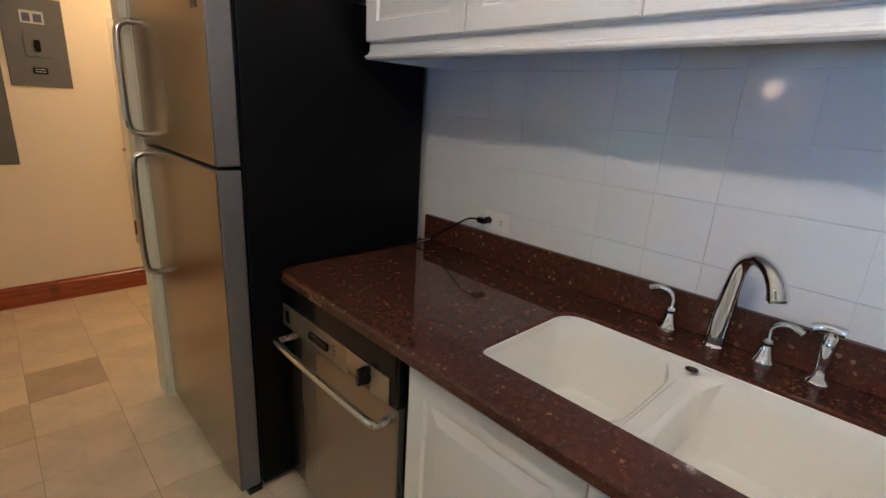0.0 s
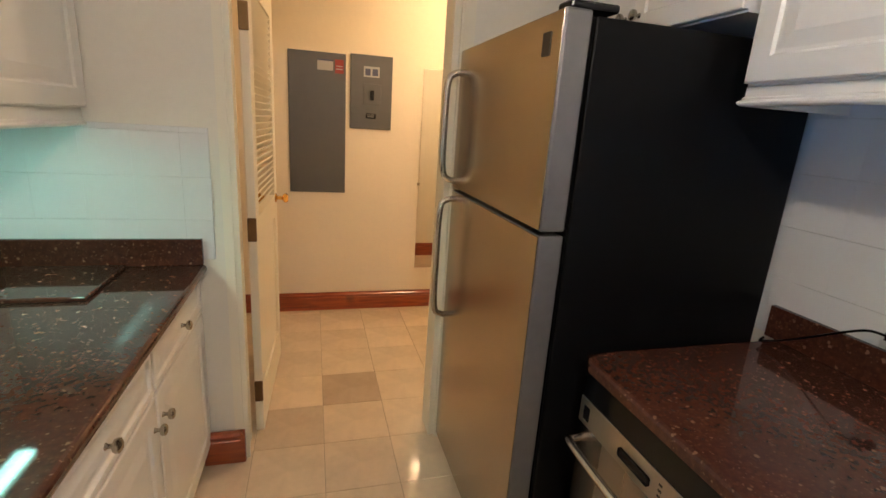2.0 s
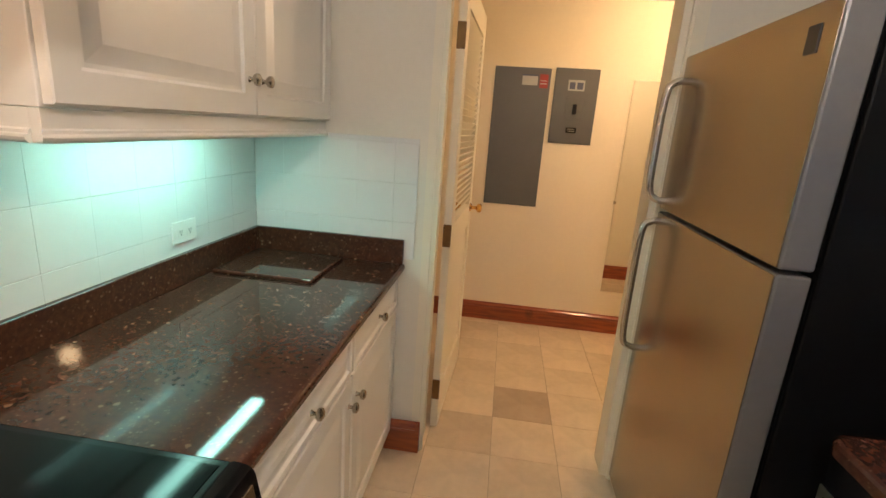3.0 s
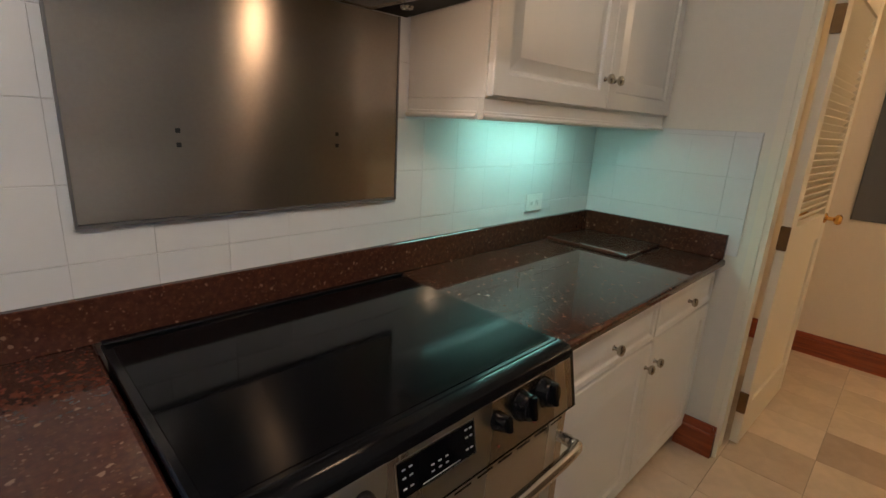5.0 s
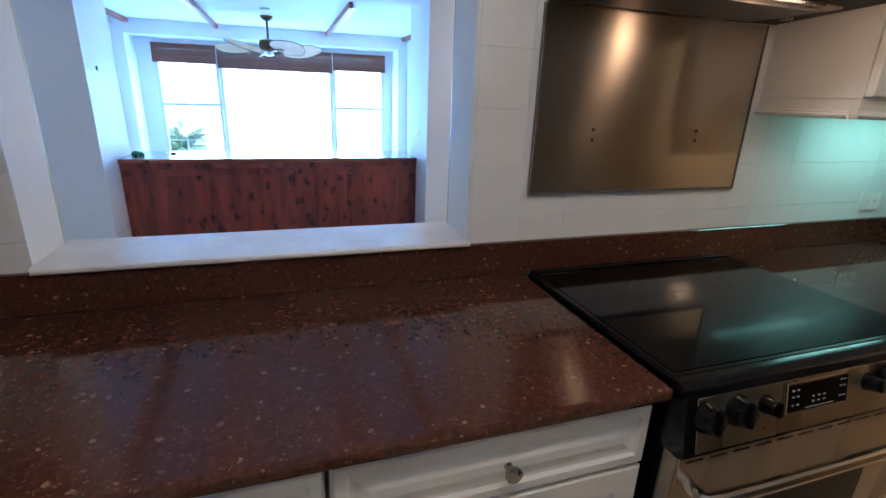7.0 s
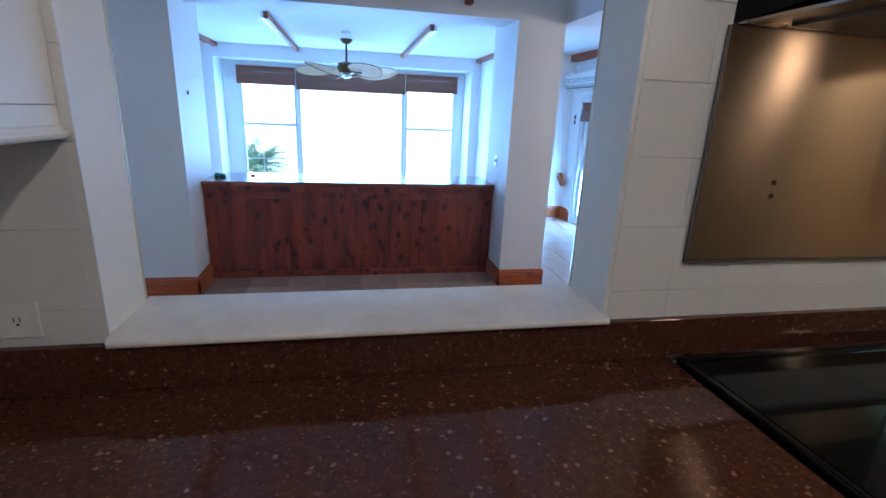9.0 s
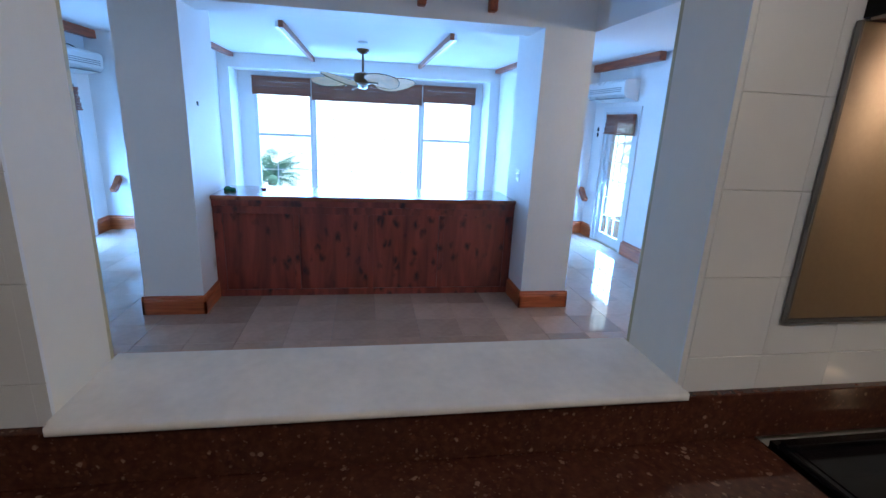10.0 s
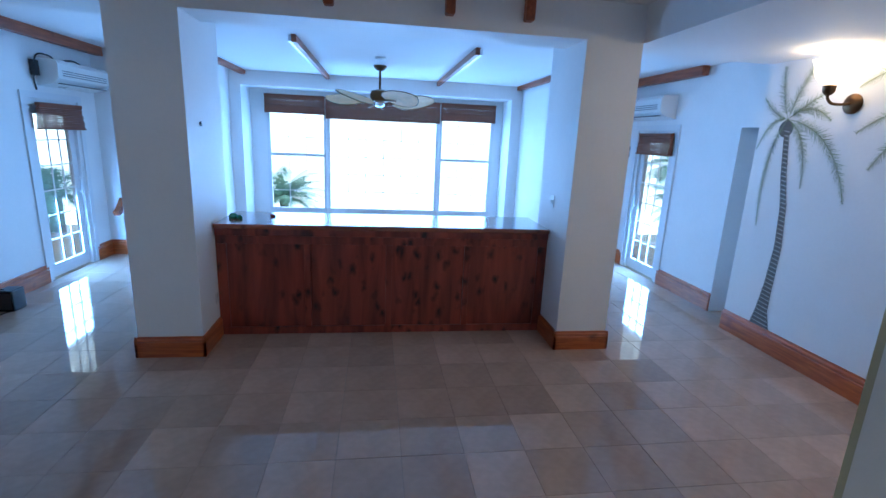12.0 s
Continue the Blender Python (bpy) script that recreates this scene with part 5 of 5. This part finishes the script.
# ---- ceiling fan ----
def fan():
    root = thing("ceiling_fan", (-6.2, -0.03, LZ), "ceiling fan with five woven palm-leaf blades and a dark rod", "ceiling fan")
    bm = bmesh.new()
    lathe(bm, [(0.075, 0), (0.075, 0.02), (0.045, 0.05), (0.02, 0.06)], (0, 0, 0), (0, 0, -1))
    part("canopy", bm, BRONZE, root, "", True)
    bm = bmesh.new()
    cyl(bm, (0, 0, -0.05), (0, 0, -0.28), 0.013)
    part("rod", bm, BRONZE, root, "", True)
    bm = bmesh.new()
    lathe(bm, [(0.03, -0.26), (0.10, -0.28), (0.115, -0.33), (0.10, -0.39), (0.06, -0.41)], (0, 0, 0))
    part("motor", bm, BRONZE, root, "", True)
    bm = bmesh.new()
    lathe(bm, [(0.06, -0.41), (0.055, -0.44), (0.03, -0.455), (0, -0.457)], (0, 0, 0))
    part("cap", bm, CHROME, root, "", True)
    for k in range(5):
        ang = radians(32 + 72 * k)
        m = pose(0, 0, -0.375, 0, 0, math.degrees(ang)) @ pose(0, 0, 0, -22, 0, 0)
        bm = bmesh.new()
        n = 12
        rows = []
        for i in range(n + 1):
            t = i / n
            hw = 0.185 * math.sin(math.pi * min(1, t * 0.92 + 0.06)) ** 0.62 if 0 < i < n else 0.03
            r = 0.16 + 0.52 * t
            droop = 0.035 * t * t
            rows.append([bm.verts.new(m @ Vector((r, s * hw, droop - abs(s) * 0.012 + dz))) for dz in (0, -0.004) for s in (-1, -0.5, 0, 0.5, 1)])
        for a, b in zip(rows, rows[1:]):
            for j in range(4):
                bm.faces.new((a[j], a[j + 1], b[j + 1], b[j]))
                bm.faces.new((a[j + 5], b[j + 5], b[j + 6], a[j + 6]))
            bm.faces.new((a[0], b[0], b[5], a[5]))
            bm.faces.new((a[4], a[9], b[9], b[4]))
        bm.faces.new(rows[0][:5][::-1] + rows[0][5:])
        bm.faces.new(rows[-1][:5] + rows[-1][5:][::-1])
        blade = part("blade", bm, BLADE, root, "woven palm-leaf blade")
        bm = bmesh.new()
        tube(bm, [m @ Vector(p) for p in ((0.08, 0, -0.012), (0.15, 0, -0.014), (0.34, 0, -0.03))], 0.010, 8)
        edge = []
        for s in (1, -1):
            rng_i = range(n + 1) if s == 1 else range(n, -1, -1)
            for i in rng_i:
                t = i / n
                hw = 0.185 * math.sin(math.pi * min(1, t * 0.92 + 0.06)) ** 0.62 if 0 < i < n else 0.03
                edge.append(m @ Vector((0.16 + 0.52 * t, s * hw, 0.035 * t * t - 0.014)))
        tube(bm, edge, 0.005, 6)
        part("blade_iron", bm, BRONZE, blade, "dark blade arm and rim", True)


fan()
root = thing("smoke_alarm", (-5.6, -0.03, LZ), "small round white smoke alarm on the ceiling", "smoke alarm")
bm = bmesh.new()
lathe(bm, [(0.055, 0), (0.055, 0.018), (0.03, 0.03), (0, 0.031)], (0, 0, 0), (0, 0, -1))
part("body", bm, WHITEPL, root, "", True)

# ---- sconce ----
# the sconce at x -1.56 is unseen, added to carry the fill bulb
for x in (-3.14, -1.56):
    root = thing("wall_sconce", (x, 2.898, 1.80), "dark bronze wall sconce with a lit opal glass shade", "wall sconce", "dining wall sconces")
    bm = bmesh.new()
    lathe(bm, [(0.062, 0), (0.062, 0.010), (0.045, 0.022), (0.020, 0.028), (0, 0.028)], (0, 0, 0), (0, -1, 0))
    part("backplate", bm, BRONZE, root, "", True)
    bm = bmesh.new()
    tube(bm, smooth_path([(0, -0.02, 0), (-0.02, -0.07, -0.005), (-0.04, -0.115, 0.0), (-0.055, -0.135, 0.03), (-0.055, -0.138, 0.06)], 6), 0.009)
    part("arm", bm, BRONZE, root, "", True)
    bm = bmesh.new()
    lathe(bm, [(0.018, 0.03), (0.034, 0.05), (0.036, 0.085), (0.030, 0.09)], (-0.055, -0.138, 0.02))
    part("holder", bm, BRONZE, root, "", True)
    bm = bmesh.new()
    lathe(bm, [(0.030, 0.09), (0.072, 0.12), (0.095, 0.17), (0.100, 0.21), (0.115, 0.24), (0.112, 0.241), (0.096, 0.21), (0.090, 0.17), (0.06, 0.125), (0.0, 0.10)], (-0.055, -0.138, 0.02))
    g = part("shade", bm, FROST, root, "glowing opal glass shade", True)
    g.visible_shadow = False

# ---- palm mural ----
def mural():
    root = thing("palm_mural", (-3.45, 2.898, 0.17), "green and grey palm tree painted flat on the white wall", "mural")
    cx = [(-3.485, 0.17, 0.092), (-3.49, 0.30, 0.056), (-3.475, 0.5, 0.040), (-3.462, 0.8, 0.033), (-3.49, 1.09, 0.029), (-3.545, 1.33, 0.026), (-3.597, 1.66, 0.023)]
    bm, bl = bmesh.new(), bmesh.new()
    pts = []
    for i in range(len(cx) - 1):
        for k in range(8):
            t = k / 8
            pts.append([cx[i][j] * (1 - t) + cx[i + 1][j] * t for j in range(3)])
    pts.append(cx[-1])
    V = lambda b, x, z, d: b.verts.new((x + 3.45, -d, z - 0.17))  # noqa: E731
    rows = [(V(bm, x - w, z, 0.001), V(bm, x + w, z, 0.001)) for x, z, w in pts]
    for a, b in zip(rows, rows[1:]):
        bm.faces.new((a[0], a[1], b[1], b[0]))
    part("trunk", bm, GREYPAINT, root, "ringed grey trunk")
    z = 0.19
    i = 0
    while z < 1.66:
        while pts[i + 1][1] < z:
            i += 1
        x, _, w = pts[i]
        bl.faces.new((V(bl, x - w, z + 0.008, 0.0018), V(bl, x + w, z - 0.004, 0.0018), V(bl, x + w, z + 0.006, 0.0018), V(bl, x - w, z + 0.014, 0.0018)))
        z += 0.032
    tagged(part("trunk_ring", bl, GREYLIGHT, root, "pale ring strokes"), kind="stuff")
    bm = bmesh.new()
    vs = [V(bm, -3.605 + 0.062 * math.cos(a), 1.655 + 0.062 * math.sin(a), 0.0015) for a in [i * math.pi / 8 for i in range(16)]]
    bm.faces.new(vs)
    part("crown_heart", bm, GREYPAINT, root)

    def frond(p0, p1, p2, lw=0.06):
        """One frond along a bent line, with fine leaflets that sweep towards its tip."""
        bm = bmesh.new()
        p0, p1, p2 = (Vector((*q, 0)) for q in (p0, p1, p2))
        length = (p1 - p0).length + (p2 - p1).length
        n = max(14, int(length / 0.0105))
        at = lambda t: p0 * (1 - t) ** 2 + p1 * 2 * t * (1 - t) + p2 * t * t  # noqa: E731
        for k in range(n):
            t = k / n
            a, b = at(t), at(t + 1 / n)
            d = (b - a).normalized()
            nrm = Vector((-d.y, d.x, 0))
            bm.faces.new((V(bm, *(a + nrm * 0.0022).xy, 0.0024), V(bm, *(b + nrm * 0.0018).xy, 0.0024), V(bm, *(b - nrm * 0.0018).xy, 0.0024), V(bm, *(a - nrm * 0.0022).xy, 0.0024)))
            if t < 0.10:
                continue
            for s in (1, -1):
                ll = lw * (0.25 + 0.75 * math.sin(math.pi * min(1, 0.18 + t * 0.8))) * random.uniform(0.6, 1.15)
                la = random.uniform(0.6, 1.1)
                tip = a + (d * math.cos(la) + nrm * s * math.sin(la)) * ll
                tip.y = min(2.122, tip.y)
                w = (d * 0.0026)
                bm.faces.new((V(bm, *(a - w).xy, 0.002), V(bm, *(a + w).xy, 0.002), V(bm, *tip.xy, 0.002)))
        part("frond", bm, GREEN, root, "feathery painted green frond")
    h = (-3.605, 1.72)
    frond(h, (-3.70, 1.92), (-3.71, 2.10), 0.075)
    frond(h, (-3.55, 1.95), (-3.44, 2.10), 0.075)
    frond(h, (-3.46, 1.83), (-3.30, 1.90), 0.065)
    frond(h, (-3.44, 1.86), (-3.26, 1.70), 0.085)
    frond(h, (-3.20, 1.66), (-3.055, 1.18), 0.085)
    frond(h, (-3.40, 1.62), (-3.385, 1.24), 0.075)
    frond(h, (-3.78, 1.45), (-3.70, 0.92), 0.055)
    frond(h, (-3.75, 1.76), (-3.845, 1.50), 0.050)
    frond(h, (-3.75, 1.76), (-3.85, 1.89), 0.055)
    frond((-2.45, 2.06), (-2.85, 2.06), (-3.12, 1.90), 0.075)
    frond((-2.35, 1.85), (-2.75, 1.86), (-3.08, 1.62), 0.080)
    frond((-2.50, 1.75), (-2.80, 1.72), (-2.95, 1.40), 0.085)


mural()

# ---- small living room things ----
root = thing("speaker_box", (-4.40, -2.92, 0), "small black box with a cable on the floor by the wall", "speaker")
part("case", boxes((-0.07, 0.07, -0.06, 0.06, 0, 0.17), bevel=0.008), BLACKPL, root)
part("front_grille", boxes((0.070, 0.074, -0.05, 0.05, 0.02, 0.15), bevel=0.001, seg=1), DARKGREY, root)
plate_thing("wall_outlet", (-4.36, -3.079, 0.33), (0, 1, 0), 0.07, 0.11, "white outlet on the living room wall")
bm = bmesh.new()
tube(bm, smooth_path([(-4.36, -3.06, 0.34), (-4.34, -3.03, 0.38), (-4.31, -3.01, 0.30), (-4.33, -2.97, 0.20), (-4.36, -2.93, 0.175)], 6), 0.004, 8)
tube(bm, smooth_path([(-4.38, -3.06, 0.32), (-4.22, -3.03, 0.33), (-4.12, -3.0, 0.15), (-4.15, -2.95, 0.01), (-4.30, -2.90, 0.006), (-4.36, -2.86, 0.006)], 6), 0.004, 8)
tagged(part("cable", bm, BLACKPL, None, "thin black cables from the outlet to the black box", True), category="cable")
for y, z in ((3.058, 1.42), (3.058, 1.35)):
    tagged(part("thermostat", boxes((-6.06, -6.03, y - 0.012, y, z, z + 0.05), bevel=0.002, seg=1), DARKGREY, None, "small dark remote holder on the wall"), category="remote holder")
root = thing("picture_hook", (-3.72, -1.174, 1.50), "two tiny picture hooks on the column side", "hook")
part("hook", boxes((-0.008, -0.002, 0, 0.008, -0.015, 0.015), (0.004, 0.010, 0, 0.008, -0.008, 0.012)), DARKGREY, root)


# ---- outside ----
setting("ground", boxes((-400, 400, -400, 400, -6.2, -6.0)), GROUNDM)
# self-lit sheets in place of real distance and haze
setting("backdrop", boxes((-38.2, -38, -60, 60, -6, 30), (-38, 10, 38, 38.2, -6, 30), (-38, 10, -38.2, -38, -6, 30)), HAZEGLOW, "glowing sheets that stand in for bright hazy sky and sea")


def balcony(y, side):
    a, b = sorted((y, y + side * 1.35))
    setting("balcony_floor", boxes((-7.4, -4.0, a, b, -0.16, -0.02)), CONCRETE)
    c, d = sorted((y, y + side * 1.95))
    setting("balcony_ceiling", boxes((-7.4, -4.0, c, d, 2.12, 2.30)), CONCRETE, "pale underside of the balcony above")
    root = thing("balcony_railing", (-5.6, y + side * 1.25, -0.02), "white balcony railing with plain upright balusters", "railing")
    part("top_rail", boxes((-1.7, 1.5, -0.04, 0.04, 0.88, 0.94), bevel=0.005), VINYL, root)
    part("bottom_rail", boxes((-1.7, 1.5, -0.025, 0.025, 0.08, 0.13)), VINYL, root)
    for k in range(22):
        x = -1.62 + k * 0.147
        part("baluster", boxes((x - 0.03, x + 0.03, -0.02, 0.02, 0.13, 0.88)), VINYL, root)
    for x in (-1.66, 1.46):
        part("post", boxes((x - 0.04, x + 0.04, -0.04, 0.04, 0, 0.08)), VINYL, root)


balcony(3.24, 1)
balcony(-3.24, -1)


def palm_plant(at, size, n, label, trunk=2.0):
    root = thing("palm_tree", at, label, "palm tree")
    bm = bmesh.new()
    tube(bm, smooth_path([(0, 0, 0), (0.05, 0.02, trunk * 0.5), (0, 0, trunk)], 6), 0.1, 10, [0.13 - 0.04 * i / 12 for i in range(13)])
    part("trunk", bm, GREYPAINT, root, "", True)
    bm = bmesh.new()
    for k in range(n):
        az, up = random.uniform(0, 2 * math.pi), random.uniform(0.1, 1.2)
        p = Vector((0, 0, trunk))
        d = Vector((math.cos(az) * math.cos(up), math.sin(az) * math.cos(up), math.sin(up)))
        side = d.cross(Vector((0, 0, 1))).normalized()
        L = size * random.uniform(0.7, 1.1)
        seg = 12
        for i in range(seg):
            q = p + d * L / seg
            d = (d + Vector((0, 0, -0.11))).normalized()
            for s in (1, -1):
                ll = size * 0.32 * math.sin(math.pi * (i + 1.5) / (seg + 2))
                for off in (0.0, 0.5):
                    o = p.lerp(q, off)
                    tip = o + (side * s + d * 0.9 + Vector((0, 0, -0.35))).normalized() * ll
                    bm.faces.new((bm.verts.new(o), bm.verts.new(o + d * size * 0.03), bm.verts.new(tip)))
            p = q
    tagged(part("crown", bm, LEAF, root, "spiky green fronds"), kind="stuff")


palm_plant((-10.2, -1.9, -3.0), 0.95, 46, "green palm with spiky fronds outside the window", 3.15)
palm_plant((-10.6, 2.85, -3.0), 0.8, 20, "green palm with spiky fronds outside the window", 2.95)
palm_plant((-7.6, 5.2, -3.0), 1.0, 34, "green palm beyond the balcony railing", 3.5)
palm_plant((-8.6, -5.1, -3.0), 1.1, 40, "green palm beyond the balcony railing", 3.3)
palm_plant((-7.4, -5.4, -3.0), 1.0, 34, "green palm beyond the balcony railing", 3.1)
palm_plant((-9.2, 5.9, -3.0), 1.2, 34, "green palm beyond the balcony railing", 4.1)

# ---- tiles of walls and floors ----
TW, TH = 0.1555, 0.158


def tile_wall(name, x, side, y0, y1, z0, z1, phase, label, skip=None, zphase=1.055, axis="x", wtile=TW):
    """Glazed tiles on a wall, each its own piece; axis: the way the wall faces."""
    g = 0.0013
    back = sorted((x - side * 0.008, x - side * 0.003))
    bm = bmesh.new()
    rows = [(y0, y1, z0, z1)]
    if skip:
        a, b, c, d = skip
        rows = [(y0, a, z0, z1), (b, y1, z0, z1), (a, b, z0, c), (a, b, d, z1)]
    for r in rows:
        if r[1] - r[0] > 0.001 and r[3] - r[2] > 0.001:
            box(bm, *back, *r) if axis == "x" else box(bm, r[0], r[1], *back, r[2], r[3])
    root = setting(name, bm, GROUT, label)
    shared = {}
    kz = math.floor((z0 - zphase) / TH)
    while zphase + kz * TH < z1 - 0.004:
        za, zb = max(z0, zphase + kz * TH), min(z1, zphase + (kz + 1) * TH)
        ky = math.floor((y0 - phase) / wtile)
        while phase + ky * wtile < y1 - 0.004:
            ya, yb = max(y0, phase + ky * wtile), min(y1, phase + (ky + 1) * wtile)
            cells = [(ya, yb)]
            if skip and zb > skip[2] + 0.004 and za < skip[3]:
                cells = [(ya, min(yb, skip[0])), (max(ya, skip[1]), yb)]
            for ca, cb in cells:
                if cb - ca < 0.012 or zb - za < 0.012:
                    continue
                key = (round(cb - ca, 3), round(zb - za, 3))
                if key not in shared:
                    w, h = (key[0] - 0.0001) / 2, (key[1] - g) / 2
                    b2 = bmesh.new()
                    m = facing(0, 0, 0, side) if axis == "x" else Matrix(((-side, 0, 0), (0, 0, side), (0, 1, 0))).to_4x4()
                    last = None
                    for ins, d in ((0, -0.004), (0, -0.0009), (0.0009, 0.0)):
                        ring = [b2.verts.new(m @ Vector((sx * (w - ins * 0.12), sy * (h - ins), d))) for sx, sy in ((-1, -1), (1, -1), (1, 1), (-1, 1))]
                        if last:
                            for i in range(4):
                                b2.faces.new((last[i], last[(i + 1) % 4], ring[(i + 1) % 4], ring[i]))
                        last = ring
                    b2.faces.new(last)
                    o = part("tile", b2, TILE, root)
                    shared[key] = o.data
                else:
                    o = new("tile", shared[key])
                    o.parent = root
                o.location = (x, (ca + cb) / 2, (za + zb) / 2) if axis == "x" else ((ca + cb) / 2, x, (za + zb) / 2)
            ky += 1
        kz += 1
    return root


tile_wall("wall_tiles_range", NX, 1, -1.9, 2.79, 0.886, 2.1, 1.837, "glazed white wall tiles round the pass-through and range", (PT0, PT1, SILL - 0.03, 2.1))
tile_wall("wall_tiles_sink", SX, -1, -1.9, 2.795, 0.886, 1.66, 1.040, "glazed white wall tiles behind the sink", zphase=1.068)
tile_wall("wall_tiles_stub", 2.79, -1, NX + 0.001, -0.045, 0.90, 1.39, -0.295, "glazed white wall tiles on the wall end", axis="y")

PITCH = 0.3048


def tile_floor(name, spans, near, label, stone):
    """Square stone tiles on one grid; those near the walk are pieces, the rest one mesh."""
    bm = bmesh.new()
    for r in spans:
        box(bm, *r, -0.08, -0.004)
    root = setting(name, bm, FLOORG, label)
    far, shared, cells = bmesh.new(), {}, []
    for sx0, sx1, sy0, sy1 in spans:
        i = math.floor((sx0 - 0.358) / PITCH)
        while 0.358 + i * PITCH < sx1 - 0.002:
            j = math.floor((sy0 - 2.82) / PITCH)
            while 2.82 + j * PITCH < sy1 - 0.002:
                a, b = max(sx0, 0.358 + i * PITCH), min(sx1, 0.358 + (i + 1) * PITCH)
                c, d = max(sy0, 2.82 + j * PITCH), min(sy1, 2.82 + (j + 1) * PITCH)
                if b - a > 0.006 and d - c > 0.006:
                    cells.append((a, b, c, d))
                j += 1
            i += 1
    cells.sort(key=lambda q: ((q[0] + q[1]) / 2 - near[0]) ** 2 + ((q[2] + q[3]) / 2 - near[1]) ** 2)
    for k, (a, b, c, d) in enumerate(cells):
        w, h = round((b - a), 3) / 2 - 0.0009, round((d - c), 3) / 2 - 0.0009
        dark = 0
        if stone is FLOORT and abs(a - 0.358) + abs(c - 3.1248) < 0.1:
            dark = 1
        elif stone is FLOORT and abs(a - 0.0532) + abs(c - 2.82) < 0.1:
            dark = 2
        key = (round(w, 3), round(h, 3), dark)
        target = far if k >= 295 else None
        if target is None and key in shared:
            o = new("tile", shared[key])
            o.parent = root
            o.location = ((a + b) / 2, (c + d) / 2, 0)
            continue
        bt = target if target is not None else bmesh.new()
        cx, cy = ((a + b) / 2, (c + d) / 2) if target is not None else (0, 0)
        last = None
        for ins, z in ((0, -0.004), (0, -0.0008), (0.001, 0.0)):
            ring = [bt.verts.new((cx + sx * (w - ins), cy + sy * (h - ins), z)) for sx, sy in ((-1, -1), (1, -1), (1, 1), (-1, 1))]
            if last:
                for i in range(4):
                    bt.faces.new((last[i], last[(i + 1) % 4], ring[(i + 1) % 4], ring[i]))
            last = ring
        bt.faces.new(last)
        if target is None:
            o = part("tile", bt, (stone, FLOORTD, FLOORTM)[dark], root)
            o.location = ((a + b) / 2, (c + d) / 2, 0)
            shared[key] = o.data
    if len(cells) > 295:
        tagged(part("tiles_far", far, FLOORTI, root, "beige stone tiles"), kind="stuff")
    else:
        far.free()


tile_floor("floor_kitchen", [(NX - 0.008, SX + 0.008, -2.05, 2.5152), (NX - 0.008, -0.2516, 2.5152, 2.80), (0.9676, SX + 0.008, 2.5152, 2.80), (-0.2516, 0.9676, 2.5152, 3.1248), (0.9676, 2.4, 2.92, 3.1248), (-0.30, 2.4, 3.1248, 4.43)], (0.5, 2.6), "beige polished stone tile floor in kitchen and hall", FLOORT)
tile_floor("floor_living", [(-6.2, -0.905, -3.08, 3.06), (-7.94, -6.2, -2.05, 2.05), (-4.24, -3.86, 3.06, 3.24)], (-3.0, 0.3), "beige polished stone tile floor in the living room", FLOORL)
